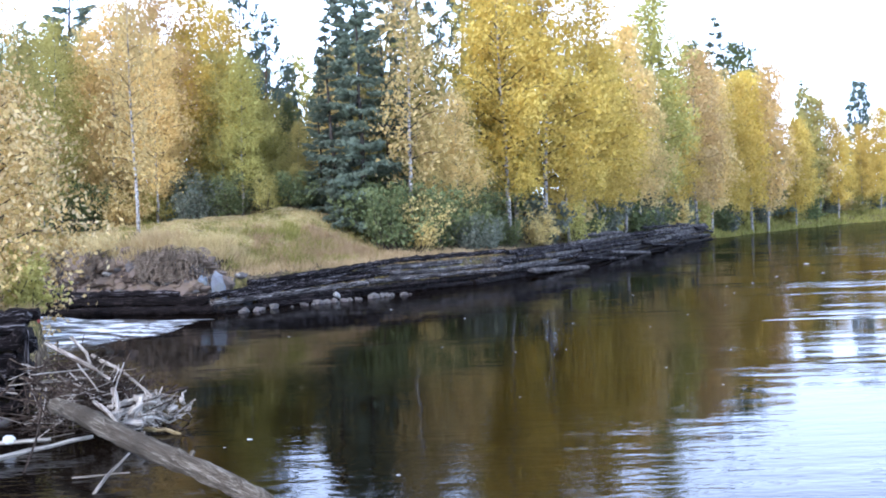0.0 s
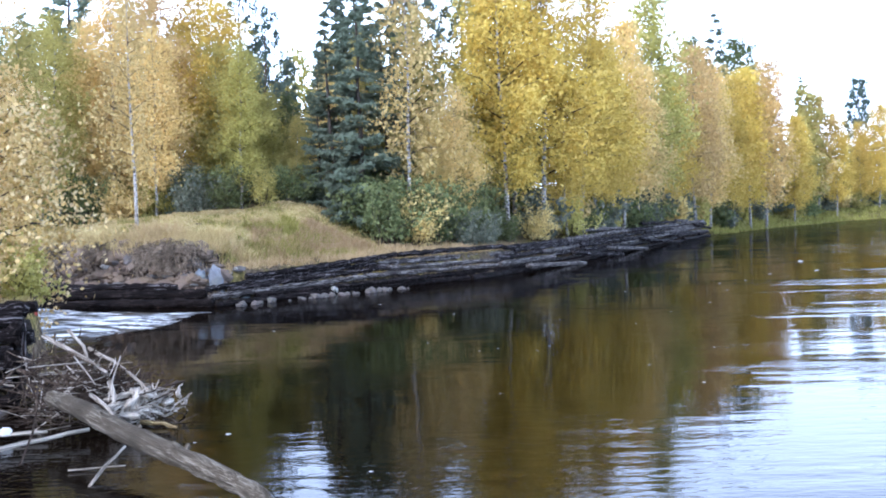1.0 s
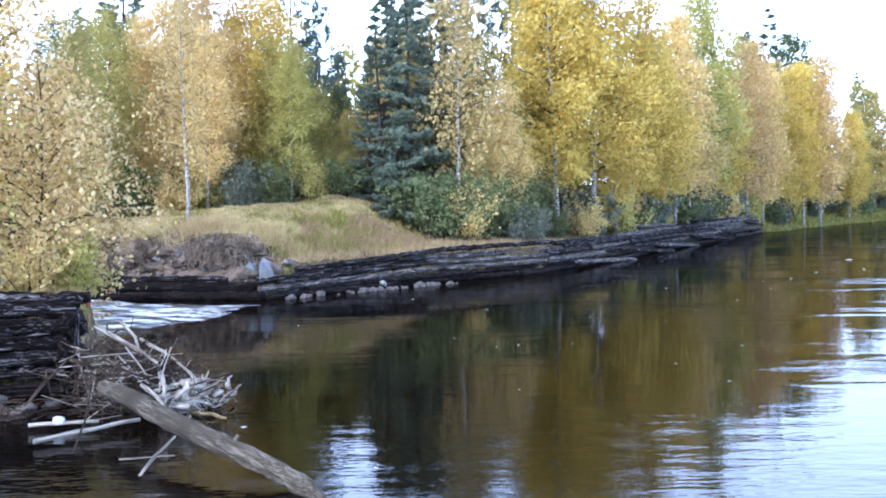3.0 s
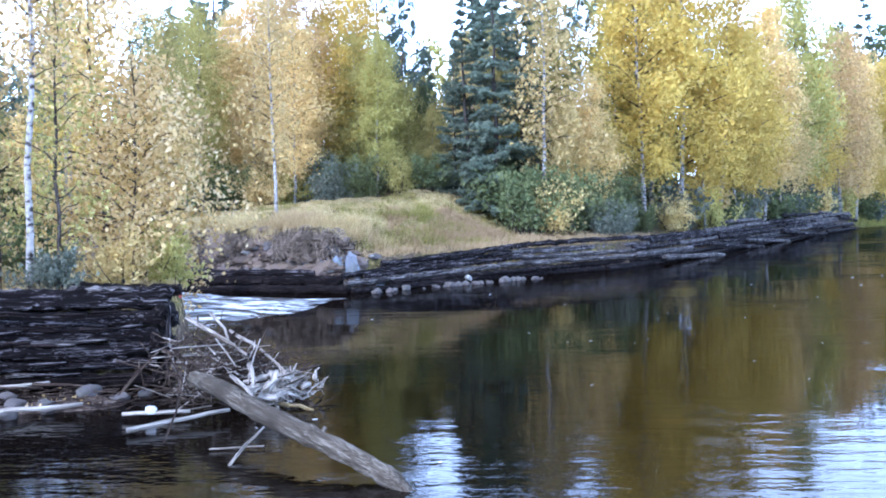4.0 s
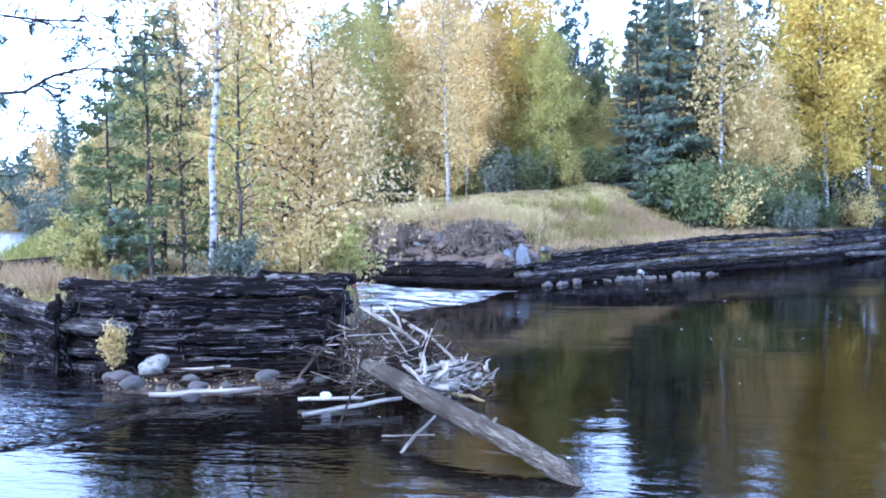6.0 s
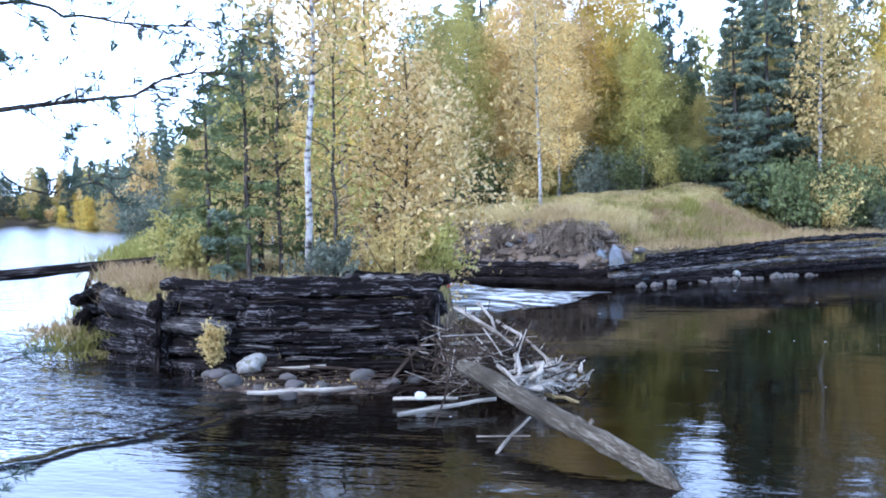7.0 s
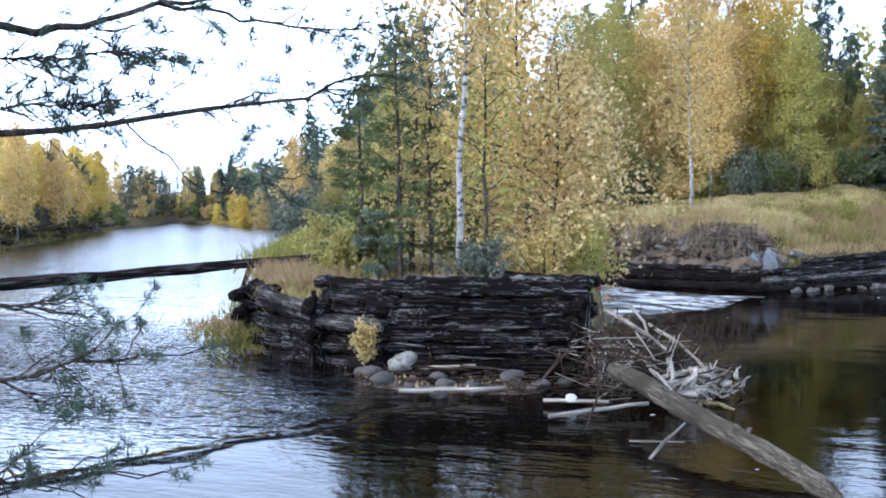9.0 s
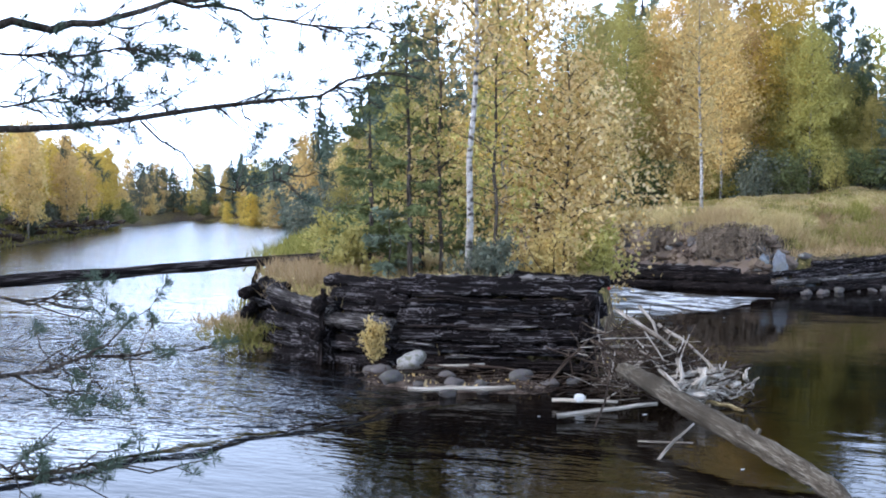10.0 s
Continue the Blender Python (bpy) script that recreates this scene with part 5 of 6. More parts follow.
        log_part("stick", p - d * 0.13, p + d * rng.uniform(0.08, 0.18), r, r * 0.8, SUNLIT_BLEACHED, pile, 1400 + i, "", 0.0, 7)
    # its broken crown reaches out over the pool
    for i in range(34):
        u = rng.uniform()
        p = np.array([0.50 + 0.34 * u + rng.normal() * 0.08, -0.20 + 0.42 * u + rng.normal() * 0.10, rng.uniform(0.02, 0.38 - 0.08 * u)])
        d = unit(np.array([0.5, 0.6, 0.12]) + rng.normal(size=3) * 0.55)
        log_part("stick", p - d * rng.uniform(0.05, 0.16), p + d * rng.uniform(0.05, 0.18), rng.uniform(0.008, 0.032), 0.008, SUNLIT_BLEACHED if i % 4 else PALE_STICK, pile, 2600 + i, "", 0.015, 6)
    # brown brushwood packed round the upper end of the fallen log
    for i in range(70):
        p = np.array([-0.30 + rng.normal() * 0.22, -0.55 + rng.normal() * 0.30, rng.uniform(0.05, 0.60)])
        d = unit(rng.normal(size=3) * np.array([1, 1, 0.5]))
        L = rng.uniform(0.2, 0.7)
        r = rng.uniform(0.004, 0.012)
        log_part("stick", p - d * L / 2, p + d * L / 2, r, r * 0.6, PALE_STICK if i % 5 == 0 else BROWN_STICK, pile, 2700 + i, "", rng.normal() * 0.035 * L, 5)
    # longer branches sticking out
    for i, (p, q, r, mat) in enumerate([((-5.0, 14.4, 0.95), (-3.9, 13.3, 0.62), 0.028, PALE_STICK), ((-4.75, 14.6, 1.0), (-4.3, 13.9, 0.66), 0.026, PALE_STICK),
                                        ((-4.4, 14.3, 0.80), (-3.4, 13.2, 0.42), 0.024, PALE_STICK), ((-5.3, 14.3, 0.55), (-4.3, 13.5, 0.30), 0.03, BROWN_STICK),
                                        ((-3.5, 13.2, 0.05), (-3.05, 13.0, 0.02), 0.03, YELLOW_WOOD), ((-4.6, 13.0, 0.5), (-4.2, 11.2, -0.03), 0.015, BROWN_STICK),
                                        ((-4.0, 13.0, 0.42), (-3.55, 12.35, 0.2), 0.03, PALE_STICK), ((-3.9, 13.4, 0.5), (-3.7, 12.6, 0.2), 0.03, PALE_STICK)]):
        o = Vector((-4.1, 13.7, 0))
        log_part("branch", Vector(p) - o, Vector(q) - o, r, r * 0.6, mat, pile, 950 + i, "", 0.06, 7)
    V, F = leaves(np.random.default_rng(3).normal(size=(900, 3)) * np.array([0.42, 0.3, 0.12]) + np.array([-0.05, 0.35, 0.42]), 0.03, 0.012, np.random.default_rng(8))
    tagged(part("twig_litter", mesh_of("twig_litter", V, F, BROWN_STICK), pile, "dead leaves and twigs caught in the heap"), kind="stuff")

    def loose(p, q, r, mat, label, seed, name="driftwood_stick"):
        o = thing(name, pose(*p), label, "driftwood", "loose driftwood sticks")
        log_part("stick", (0, 0, 0), Vector(q) - Vector(p), r, r * 0.8, mat, o, seed, "", 0.02, 8)
    loose((-7.47, 13.86, 0.14), (-6.81, 14.25, 0.16), 0.024, SUNLIT_BLEACHED, "bleached stick lying on the shoal", 1001)
    loose((-6.93, 12.30, 0.10), (-5.74, 12.85, 0.12), 0.036, SUNLIT_BLEACHED, "thick bleached pole lying on the shoal", 1002)
    loose((-5.13, 12.50, 0.06), (-4.38, 12.62, 0.08), 0.024, SUNLIT_BLEACHED, "bleached stick floating by the heap", 1003)
    loose((-4.72, 11.62, 0.06), (-3.88, 12.50, 0.12), 0.028, SUNLIT_BLEACHED, "bleached pole leaning on the heap", 1004)
    loose((-3.22, 10.30, 0.0), (-3.10, 11.10, 0.20), 0.016, PALE_STICK, "grey stick slanting out of the water", 1005)
    loose((-3.60, 10.90, 0.02), (-3.08, 11.00, 0.03), 0.010, PALE_STICK, "thin bleached stick floating in the pool", 1006)
    loose((-5.6, 13.55, 0.10), (-5.35, 14.3, 0.55), 0.022, BROWN_STICK, "brown branch leaning on the crib", 1007)
    loose((-7.9, 13.9, 0.15), (-6.6, 13.6, 0.2), 0.018, BROWN_STICK, "brown stick lying on the shoal", 1008)
    loose((-6.9, 13.95, 0.18), (-5.9, 13.85, 0.16), 0.020, BROWN_STICK, "brown stick lying on the shoal", 1009)
    # white lump on the stick and a red scrap on the crib
    bm = bmesh.new()
    bmesh.ops.create_cube(bm, size=1.0)
    bmesh.ops.bevel(bm, geom=bm.edges[:], offset=0.18, segments=2, affect="EDGES")
    me = bpy.data.meshes.new("foam_block")
    bm.to_mesh(me)
    bm.free()
    me.materials.append(WHITE)
    ob = tagged(new("foam_block", me), "small white block of foam plastic caught on a stick", "litter")
    ob.matrix_basis = pose(-4.82, 12.58, 0.10, 0, 8, 30) @ Matrix.Diagonal((0.12, 0.10, 0.09, 1))
    me = me.copy()
    me.materials[0] = RED
    ob = tagged(new("red_scrap", me), "faded red scrap on the end of a log", "litter")
    ob.matrix_basis = pose(-5.50, 15.6, 1.14, 10, 0, 30) @ Matrix.Diagonal((0.04, 0.03, 0.045, 1))
    # dead wood washed up on the upper shore
    rng = random.Random(31)
    heap = thing("driftwood_heap", pose(-60, 57, 0), "grey washed-up logs along the upper shore", "driftwood")
    for i in range(130):
        u = rng.random() ** 1.3
        x, y = -51.5 - 26 * u, 45.0 + 38 * u
        x, y = x + rng.uniform(-3.0, 0.8), y + rng.uniform(-0.6, 1.5)
        a = rng.uniform(0.4, 1.5)
        L = rng.uniform(1.5, 4.5)
        z = max(ground_z(x, y), 0.05) + rng.uniform(0.1, 0.9)
        log_part("log", (x + 60, y - 57, z), (x + 60 - L * math.sin(a), y - 57 + L * math.cos(a), z + rng.uniform(-0.3, 0.3)), rng.uniform(0.08, 0.16), 0.07, BROWN_STICK if i % 3 else PALE_LOG, heap, 1100 + i, "", 0.1, 6)


# ---- grass ----
def grass(name, spots, height, mat, seed, label, blades=9, wide=0.012, spread=0.10):
    rng = np.random.default_rng(seed)
    base = np.repeat(np.asarray(spots), blades, 0)
    n = len(base)
    base = base + np.concatenate([rng.normal(size=(n, 2)) * spread, np.zeros((n, 1))], 1)
    lean = np.concatenate([rng.normal(size=(n, 2)) * 0.45, np.ones((n, 1))], 1) * (height * rng.uniform(0.4, 1.2, n))[:, None]
    side = unit(np.cross(lean, rng.normal(size=(n, 3)))) * wide
    V = np.stack([base - side, base + side, base + lean * 0.6 + side * 0.7, base + lean], 1).reshape(-1, 3)
    F = np.arange(4 * n).reshape(n, 4)
    tagged(new(name, mesh_of(name, V, F, mat)), label, "grass", kind="stuff")


def scatter_spots(n, box, keep, seed):
    rng = np.random.default_rng(seed)
    x, y = rng.uniform(box[0], box[1], n * 6), rng.uniform(box[2], box[3], n * 6)
    z, turf, bare = ground_fields(x, y)
    ok = keep(x, y, z, turf, bare, shore_distance(x, y))
    return np.stack([x, y, z - 0.02], 1)[ok][:n]


def grasses():
    mound = lambda x, y, z, turf, bare, d: (turf > 0.25) & (d > 1.2)
    grass("dry_grass", scatter_spots(5200, (-14, -1.2, 31, 42), mound, 1), 0.07, GRASS["dry"], 1, "short dry straw-coloured grass on the mound", 8, 0.012, 0.09)
    rust = lambda x, y, z, turf, bare, d: (turf > 0.05) & (d > 0.7) & (x > -6.0) & (y < 38) & (np.sin(5.1 * x + 3 * np.sin(2.3 * y)) * np.sin(4.3 * y + 2 * np.sin(1.7 * x)) > 0.05)
    grass("rusty_grass", scatter_spots(520, (-6, -1.0, 31, 37), rust, 2), 0.24, GRASS["rust"], 2, "rust-coloured withered herbs on the mound", 7, 0.012, 0.08)
    lip = lambda x, y, z, turf, bare, d: (d > 1.3) & (d < 2.3)
    grass("tall_grass", scatter_spots(760, (-11.5, -5.5, 31, 34), lip, 3), 0.36, GRASS["dry"], 3, "tall withered grass on the lip of the bank", 9, 0.010, 0.09)
    herbs = lambda x, y, z, turf, bare, d: (d > 1.2) & (np.hypot(x + 8.1, y - 32.5) < 0.9)
    grass("tall_grass", scatter_spots(120, (-9.2, -7.0, 31.4, 33.6), herbs, 13), 0.55, GRASS["rust"], 13, "tall withered herbs at the birch's foot", 9, 0.010, 0.08)
    slope = lambda x, y, z, turf, bare, d: (d > 0.9) & (x > -4.6) & (y < 38.5) & (z > 1.1)
    grass("rusty_grass", scatter_spots(560, (-4.6, -1.0, 33, 38.5), slope, 14), 0.27, GRASS["rust"], 14, "rust-coloured herbs on the mound's flank", 7, 0.012, 0.09)
    flank = lambda x, y, z, turf, bare, d: (d > 1.0) & (d < 4.2) & (z > 1.0) & (np.sin(2.1 * x + 2 * np.sin(1.3 * y)) * np.sin(1.9 * y + np.sin(2.7 * x)) > -0.1)
    grass("flank_grass", scatter_spots(560, (-6.2, -1.0, 31.5, 38), flank, 16), 0.26, GRASS["green"], 16, "olive-green grass and herbs on the mound's flank", 8, 0.012, 0.1)
    tuft = lambda x, y, z, turf, bare, d: (turf > 0.3) & (d > 1.5) & (np.sin(1.7 * x + 2.3 * np.sin(0.9 * y)) * np.sin(1.5 * y + 1.8 * np.sin(1.1 * x)) > 0.25)
    grass("olive_tufts", scatter_spots(520, (-13, -1.5, 31, 41), tuft, 18), 0.16, GRASS["green"], 18, "olive tufts of grass in the dry turf", 8, 0.012, 0.12)
    overhang = lambda x, y, z, turf, bare, d: (d > 1.25) & (d < 1.75)
    grass("lip_herbs", scatter_spots(260, (-11.5, -4.5, 30.8, 34), overhang, 17), 0.24, GRASS["rust"], 17, "rusty withered herbs along the lip of the bank", 9, 0.010, 0.09)
    low = lambda x, y, z, turf, bare, d: (d > 0.5) & (d < 2.6) & (z < 2.0)
    grass("bank_grass", scatter_spots(900, (-6.5, 4, 31, 43), low, 4), 0.22, GRASS["rust"], 4, "withered rusty grass above the log wall", 8, 0.011, 0.1)
    shore = lambda x, y, z, turf, bare, d: (d > -0.2) & (d < 4.5)
    grass("shore_grass", scatter_spots(3600, (17, 44, 77, 118), shore, 5), 0.26, GRASS["green"], 5, "yellow-green sedge along the river's edge", 7, 0.035, 0.35)
    spit = lambda x, y, z, turf, bare, d: (d > -0.2) & (d < 4) & (x < -13.5 - (y - 17) * 0.35)
    grass("spit_grass", scatter_spots(3200, (-45, -12.5, 18, 70), spit, 6), 0.34, GRASS["green"], 6, "yellow-green sedge along the spit", 8, 0.022, 0.25)
    crib = lambda x, y, z, turf, bare, d: (d > 0.14) & (y + 1.05 * x < 15.5)
    grass("crib_grass", scatter_spots(1000, (-13, -5.5, 14.5, 20), crib, 7), 0.17, GRASS["dry"], 7, "withered grass on top of the log crib", 8, 0.007, 0.08)
    corner = lambda x, y, z, turf, bare, d: (d > 0.1) & (x < -9.6) & (y < 18.4) & (y + 1.05 * x < 15.5)
    grass("crib_straw", scatter_spots(420, (-13, -9.6, 14.6, 18.4), corner, 27), 0.30, GRASS["rust"], 27, "bent brown straw on the ruined corner of the crib", 9, 0.008, 0.10)
    left = lambda x, y, z, turf, bare, d: (d > 0.0) & (d < 4)
    grass("upper_shore_grass", scatter_spots(600, (-84, -48, 42, 90), left, 8), 0.3, GRASS["green"], 8, "sedge along the upper shore", 7, 0.04, 0.4)
    weeds = np.random.default_rng(9).normal(size=(70, 3)) * np.array([0.35, 0.25, 0.08]) + np.array([-12.0, 15.6, 0.30])
    grass("weed_clump", weeds, 0.20, GRASS["rust"], 9, "rusty withered weeds hanging at the crib's corner", 10, 0.010, 0.08)
    weeds = np.random.default_rng(10).normal(size=(60, 3)) * np.array([0.3, 0.2, 0.10]) + np.array([-11.4, 15.1, 0.22])
    grass("weed_clump", weeds, 0.18, GRASS["green"], 10, "green weeds hanging at the crib's corner", 10, 0.010, 0.08)
    rng = np.random.default_rng(15)
    for name, n, box, keep, lift, mat, label in [
            ("fallen_leaves", 900, (-12, -5.4, 14.4, 18.5), lambda x, y, z, turf, bare, d: (d > 0.02) & (y + 1.05 * x < 15.5), 0.03, LEAF["cream"], "pale fallen leaves scattered on the crib"),
            ("fallen_leaves", 80, (-8.5, -5.2, 12.6, 14.4), lambda x, y, z, turf, bare, d: (z > 0.0) & (d < 0.0), 0.02, LEAF["cream"], "pale fallen leaves scattered on the shoal"),
            ("fallen_leaves", 700, (-13, -5.5, 30.4, 34), lambda x, y, z, turf, bare, d: (d > 0.2) & (d < 3), 0.03, LEAF["cream"], "pale fallen leaves scattered on the bank")]:
        spots = scatter_spots(n, box, keep, int(n))
        V, F = leaves(spots + np.array([0, 0, lift + 0.02]), 0.028, 0.018, rng)
        tagged(new(name, mesh_of(name, V, F, mat)), label, "leaves", kind="stuff")
    # twigs and dead wood on the shoal
    pieces = []
    for i in range(150):
        x, y = rng.uniform(-8.4, -5.0), rng.uniform(12.9, 14.3)
        a, L = rng.uniform(-0.9, 0.9), rng.uniform(0.12, 0.5)
        z = max(ground_z(x, y), 0.0) + rng.uniform(0.01, 0.08)
        p = np.array([(x, y, z), (x + 0.5 * L * np.cos(a), y + 0.5 * L * np.sin(a), z + rng.uniform(0, 0.05)), (x + L * np.cos(a), y + L * np.sin(a), z + rng.uniform(-0.01, 0.06))])
        pieces.append(tube(p, [0.009, 0.008, 0.004], 4))
    tagged(new("twig_litter", mesh_of("twig_litter", *joined(pieces), BROWN_STICK)), "dead twigs washed up on the shoal", "twigs", kind="stuff")
    put(bush("yellow_shrub", 0.68, 0.20, 20, 1300, 0.024, 131, LEAF["ochre"], "small golden-yellow sapling growing from the crib", "", BROWN_STICK), pose(-8.35, 13.95, 0.12))


# ---- the near pine whose branches hang into view ----
def near_pine():
    ob = thing("near_pine", pose(-5.6, 1.6, 0.7), "pine with long dark branches hanging over the water", "tree")
    o = np.array([-5.6, 1.6, 0.7])
    trunk = np.array([(0, 0, -0.2), (0.03, 0.02, 2), (0.0, 0.05, 4.5), (0.08, 0.0, 8), (0.1, 0.1, 12)])
    part("trunk", mesh_of("trunk", *tube(trunk, [0.2, 0.17, 0.14, 0.09, 0.03], 10), PINE_BARK, True), ob)
    rng = np.random.default_rng(77)
    limbs = [
        ([(-5.6, 1.6, 3.0), (-4.11, 3.42, 3.1), (-3.87, 3.68, 3.13), (-3.7, 3.84, 3.18), (-3.47, 4.05, 3.25), (-3.3, 4.18, 3.28)], 0.026, 12),
        ([(-3.53, 4.02, 3.25), (-3.40, 4.36, 3.25), (-3.19, 4.5, 3.18), (-3.04, 4.6, 3.17), (-2.81, 4.73, 3.18)], 0.010, 16),
        ([(-5.6, 1.6, 2.5), (-3.96, 3.29, 2.63), (-3.79, 3.47, 2.67), (-3.49, 3.77, 2.71), (-3.16, 4.03, 2.79), (-2.91, 4.21, 2.81), (-2.7, 4.34, 2.93)], 0.021, 26),
        ([(-5.6, 1.6, 1.8), (-3.67, 3.01, 1.73), (-3.51, 3.19, 1.75), (-3.34, 3.36, 1.79), (-3.15, 3.53, 1.82)], 0.012, 15),
        ([(-5.6, 1.6, 2.6), (-4.01, 3.38, 2.77), (-3.8, 3.61, 2.8), (-3.64, 3.77, 2.81)], 0.009, 26),
        ([(-5.6, 1.6, 2.8), (-4.01, 3.39, 2.97), (-3.86, 3.55, 2.98), (-3.63, 3.77, 3.01), (-3.46, 3.92, 3.05)], 0.009, 28),
        ([(-5.6, 1.6, 1.4), (-3.5, 2.9, 1.45), (-3.37, 3.04, 1.41), (-3.21, 3.21, 1.4)], 0.008, 12),
        ([(-5.6, 1.6, 1.9), (-3.79, 3.18, 2.0), (-3.66, 3.33, 1.99), (-3.51, 3.48, 1.96)], 0.006, 6),
        ([(-3.49, 3.77, 2.71), (-3.50, 4.3, 2.42), (-3.44, 4.57, 2.46), (-3.28, 4.68, 2.53)], 0.005, 7)]
    for i, (line, r, n) in enumerate(limbs):
        tips = []
        P = on_line(np.array(line) - o, np.linspace(0, 1, 14))
        P[1:] += rng.normal(size=(13, 3)) * 0.012
        pieces = [tube(P, r * (1 - 0.72 * np.linspace(0, 1, 14)), 7, 0.06, rng)]
        for k in range(int(n * 1.2)):
            u = rng.uniform(0.42, 1.0)
            b = on_line(P, np.array([u]))[0]
            d = unit(np.array([0.55, 0.65, 0.0]) + rng.normal(size=3) * np.array([0.55, 0.55, 0.5]))
            L = rng.uniform(0.12, 0.42)
            s = np.linspace(0, 1, 5)
            q = b + d * (L * s)[:, None] + np.array([0, 0, 1]) * (rng.normal() * 0.12 * L * s ** 2)[:, None]
            q[1:] += rng.normal(size=(4, 3)) * 0.010
            pieces.append(tube(q, 0.0042 * (1 - 0.6 * s), 4))
            tips += [q[-1], (q[3] + q[4]) / 2, q[3]][:1 + int(rng.uniform() < 0.7) + int(rng.uniform() < 0.5)]
            if rng.uniform() < 0.5:
                e = q[2] + unit(d + rng.normal(size=3) * 0.7) * rng.uniform(0.06, 0.16)
                pieces.append(tube(np.array([q[2], (q[2] + e) / 2 + rng.normal(size=3) * 0.006, e]), [0.003, 0.0025, 0.002], 4))
                tips.append(e)
        branch = part("branch", mesh_of("branch", *joined(pieces), BARK, True), ob, "dark knotty branch")
        C = np.repeat(np.array(tips), 34, 0)
        axis = unit(rng.normal(size=C.shape) + np.array([0.35, 0.45, 0.35]))
        V, F = leaves(C + axis * 0.024, 0.024, 0.0019, rng, axis * 6)
        tagged(part("needle_cover", mesh_of("needle_cover", V, F, LEAF["near_pine"]), branch, "tufts of blue-green needles"), kind="stuff")
    # young spruces beside it on the near bank, unseen, added to shade the crib
    for x, y, k in [(-12.6, 0.1, 0.74), (-15.2, -0.1, 0.76), (-17.4, -0.5, 0.80)]:
        copy_thing(MODELS["spruce"][0], at_ground(x, y, k, x))


# ---- white water and floating bits ----
def rapid():
    n, m = 60, 26
    V = []
    for i in range(n):
        for j in range(m):
            u, v = i / (n - 1), j / (m - 1)
            x = -14.5 + 9.4 * u
            near_edge = float(np.interp(x, (-14.5, -11.5, -9.0, -7.0, -6.2, -5.1), (29.5, 26.0, 23.2, 22.4, 24.4, 28.0)))
            far_edge = 30.25 + 0.12 * (-6.2 - x)
            y = near_edge * (1 - v) + min(far_edge, 28.5 + 2.2 * (1 - u)) * v
            z = 0.03 + 0.30 * (1 - u) ** 1.2 + 0.07 * noise.noise(Vector((x * 1.1, y * 2.6, 0))) + 0.03 * noise.noise(Vector((x * 4, y * 6, 2)))
            edge = min(1, 3.0 * min(v, 2 * (1 - v), 1.6 * (1 - u)))
            V.append((x + 10, y - 27, z * edge + (0.09 * noise.noise(Vector((x * 1.7, y * 2.2, 7))) - 0.055) * (1 - edge)))
    F = [(i * m + j, (i + 1) * m + j, (i + 1) * m + j + 1, i * m + j + 1) for i in range(n - 1) for j in range(m - 1)]
    ob = new("rapid", mesh_of("rapid", V, F, FOAM, True))
    ob.matrix_basis = pose(-10, 27, 0)
    return tagged(ob, "white foaming rapid pouring past the low log wall", "rapid", kind="structure")


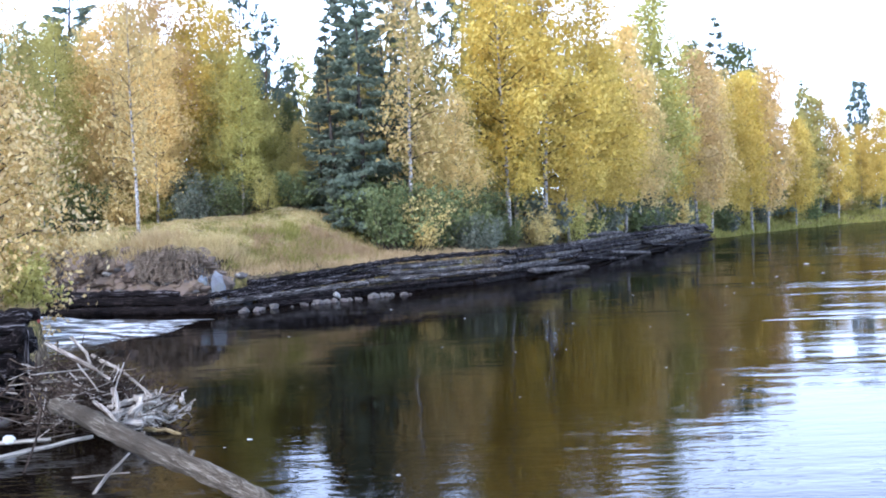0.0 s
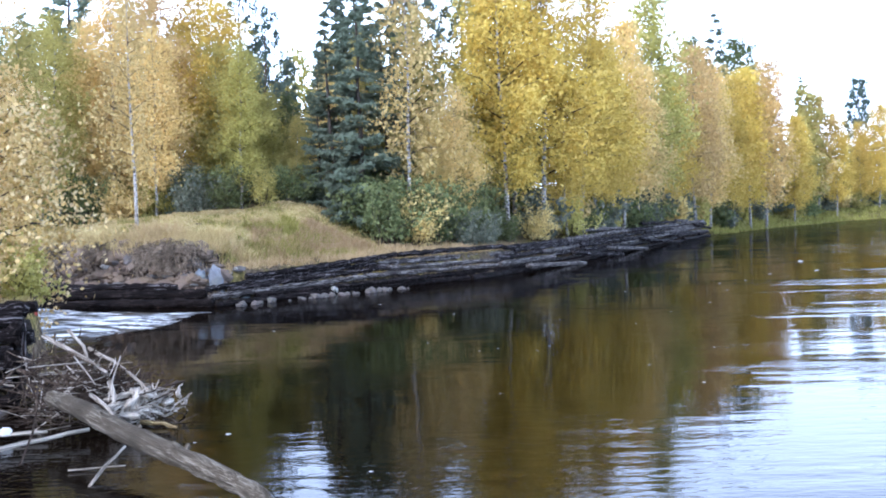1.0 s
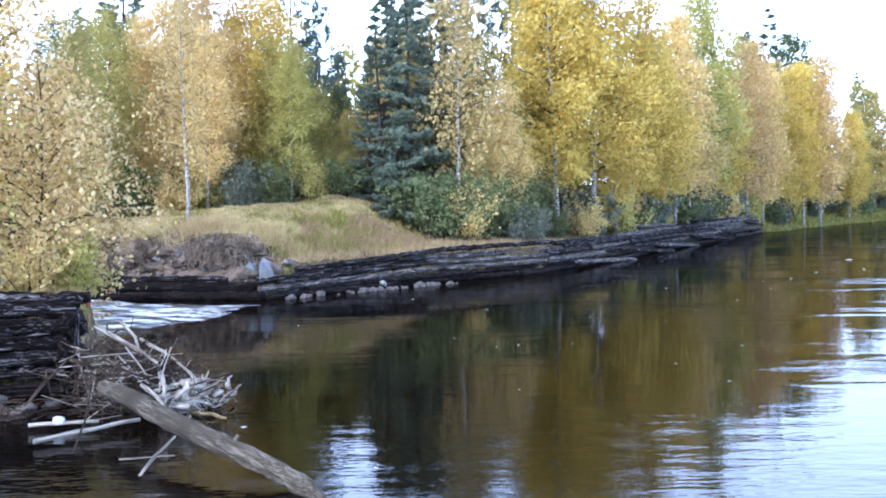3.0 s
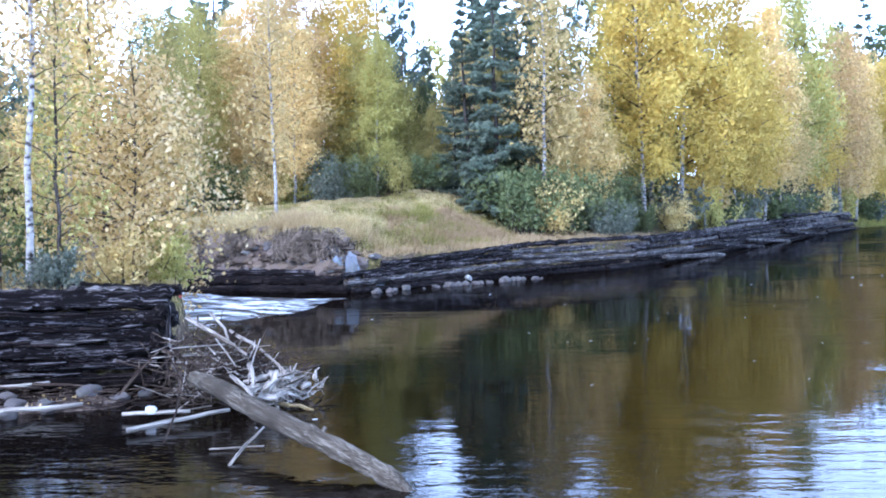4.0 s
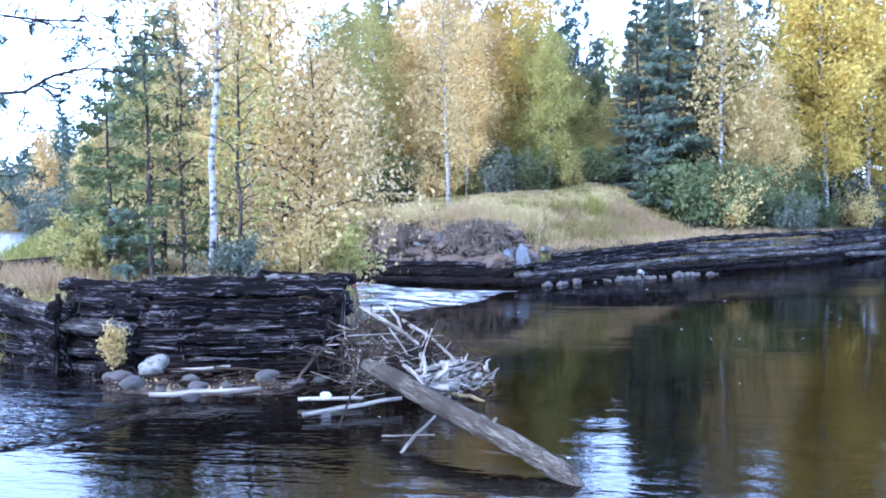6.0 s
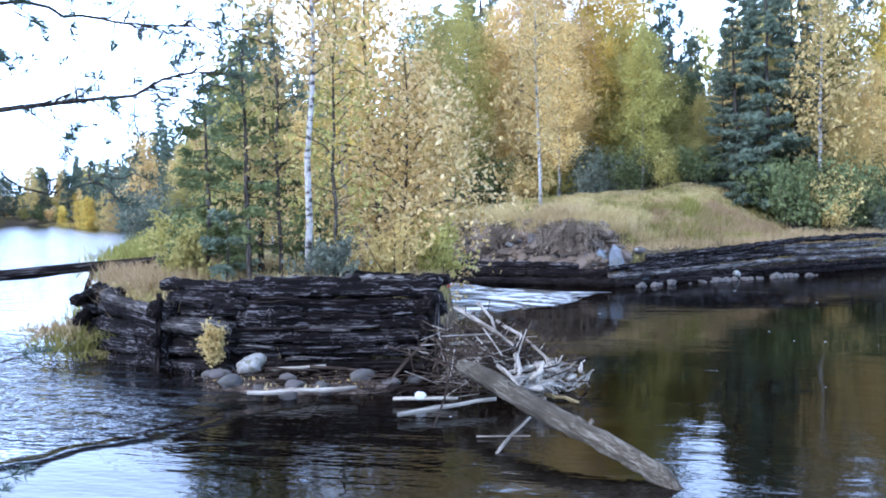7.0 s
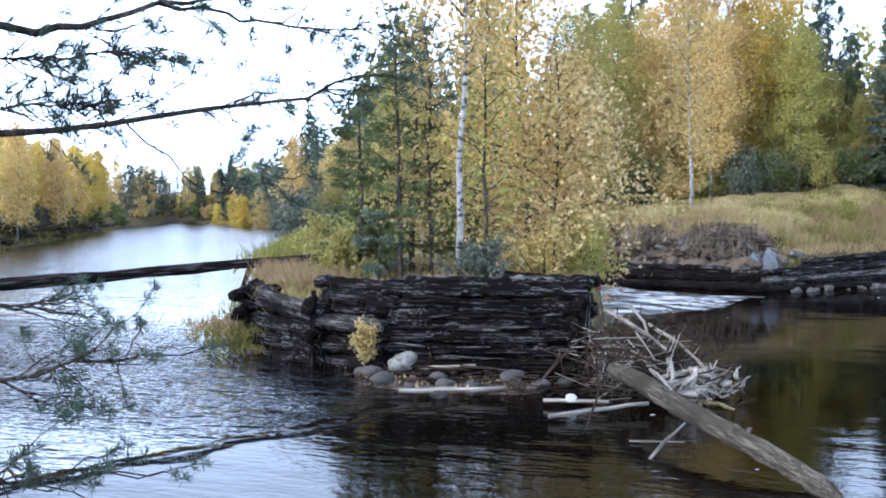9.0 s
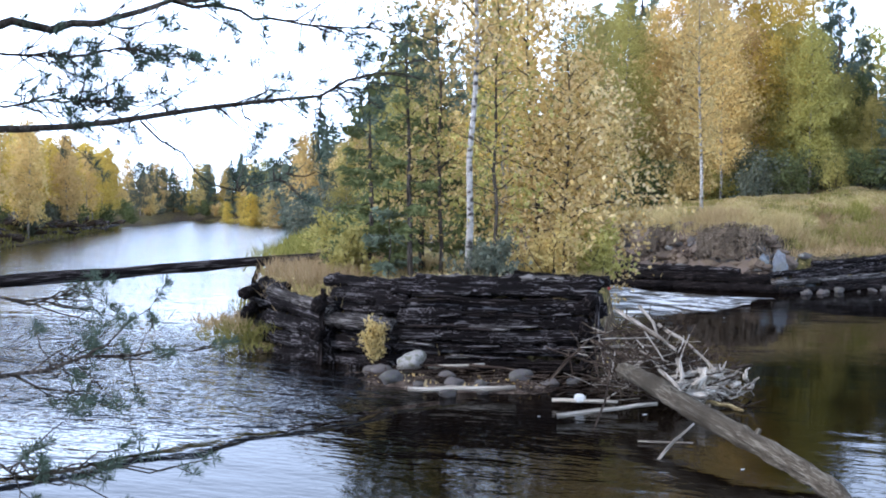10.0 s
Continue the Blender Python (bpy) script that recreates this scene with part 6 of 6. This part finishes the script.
def flecks():
    made = []
    bm = bmesh.new()
    bmesh.ops.create_icosphere(bm, subdivisions=1, radius=1.0)
    for v in bm.verts:
        v.co += Vector((noise.noise(v.co * 2), noise.noise(v.co * 2 + Vector((5, 0, 0))), 0)) * 0.4
        v.co.z *= 0.3
    me = bpy.data.meshes.new("foam_fleck")
    bm.to_mesh(me)
    bm.free()
    me.materials.append(WHITE)
    rng = random.Random(41)
    for x, y, s in [(1.14, 19.5, .035), (0.85, 19.2, .025), (1.75, 19.0, .025), (2.0, 19.6, .03), (-0.1, 20.6, .03), (0.9, 14.8, .025), (-2.2, 12.6, .05), (-2.4, 12.2, .025), (-0.5, 10.6, .03),
                    (4.0, 22.8, .03), (5.2, 25.0, .03), (6.5, 27.0, .04), (3.2, 17.0, .03), (4.6, 18.8, .03), (7.6, 30.5, .05), (2.6, 24.0, .03), (3.6, 15.2, .03), (5.0, 31.0, .05),
                    (9.0, 34.0, .06), (10.4, 36.4, .08), (12.2, 37.4, .09), (8.0, 33.0, .05), (13.4, 43.0, .16), (0.4, 26.0, .04), (-3.2, 23.4, .04), (-1.4, 29.2, .05)]:
        ob = new("foam_fleck", me)
        ob.matrix_basis = pose(x, y, 0.004) @ Matrix.Diagonal((s * 0.8, s * 0.45, s * 0.4, 1))
        tagged(ob, "small white fleck of foam drifting on the water", "foam", "drifting foam flecks")
        made.append((ob, x, y, rng.uniform(-0.28, -0.16) if y < 30 else -0.12, rng.uniform(-0.05, 0.02)))
    for k in range(9):
        x, y, size = -13.6 + 0.55 * k, 28.2 - 0.30 * k + rng.uniform(-0.6, 0.6), rng.uniform(0.06, 0.12)
        ob = new("foam_fleck", me)
        ob.matrix_basis = pose(x, y, 0.3) @ Matrix.Diagonal((size * 2.2, size, size * 0.6, 1))
        tagged(ob, "clot of white foam carried down the rapid", "foam", "foam in the rapid")
        made.append((ob, x, y, rng.uniform(0.30, 0.36), rng.uniform(-0.06, 0.02)))
    for x, y in [(-15, 13.5), (-13.4, 11.6), (-17, 12.4), (-12.4, 10.6), (-14.2, 9.8), (-16, 15.2), (-18.5, 18.0)]:
        ob = new("foam_fleck", me)
        ob.matrix_basis = pose(x, y, 0.004) @ Matrix.Diagonal((0.035, 0.02, 0.015, 1))
        tagged(ob, "small white fleck of foam drifting on the stream", "foam", "drifting foam flecks")
        made.append((ob, x, y, rng.uniform(0.30, 0.40), rng.uniform(-0.12, -0.05)))
    return made


island_trees()
crib_wall()
bridge_log()
far_wall()
low_wall()
stones()
driftwood()
grasses()
near_pine()
RAPID = rapid()
FLECKS = flecks()


def motions():
    # the sheet of water carries its ripples downstream; the flecks turn in the eddy
    walk(WATER_SHEET, [(0.0, pose(0, 0, 0)), (5.0, pose(1.2, -0.5, 0)), (10.0, pose(2.4, -1.0, 0))])
    for ob, x, y, vx, vy in FLECKS:
        rows = []
        for t in (0.0, 2.5, 5.0, 7.5, 10.0):
            u, v = x + vx * t, y + vy * t
            fall = 0.03 + 0.30 * max(0.0, 1 - (u + 14.5) / 9.4) ** 1.2 if v > 22.5 and u < -5.4 else 0.004
            rows.append((t, pose(u, v, fall, 0, 0, 6 * t)))
        walk(ob, rows)


motions()
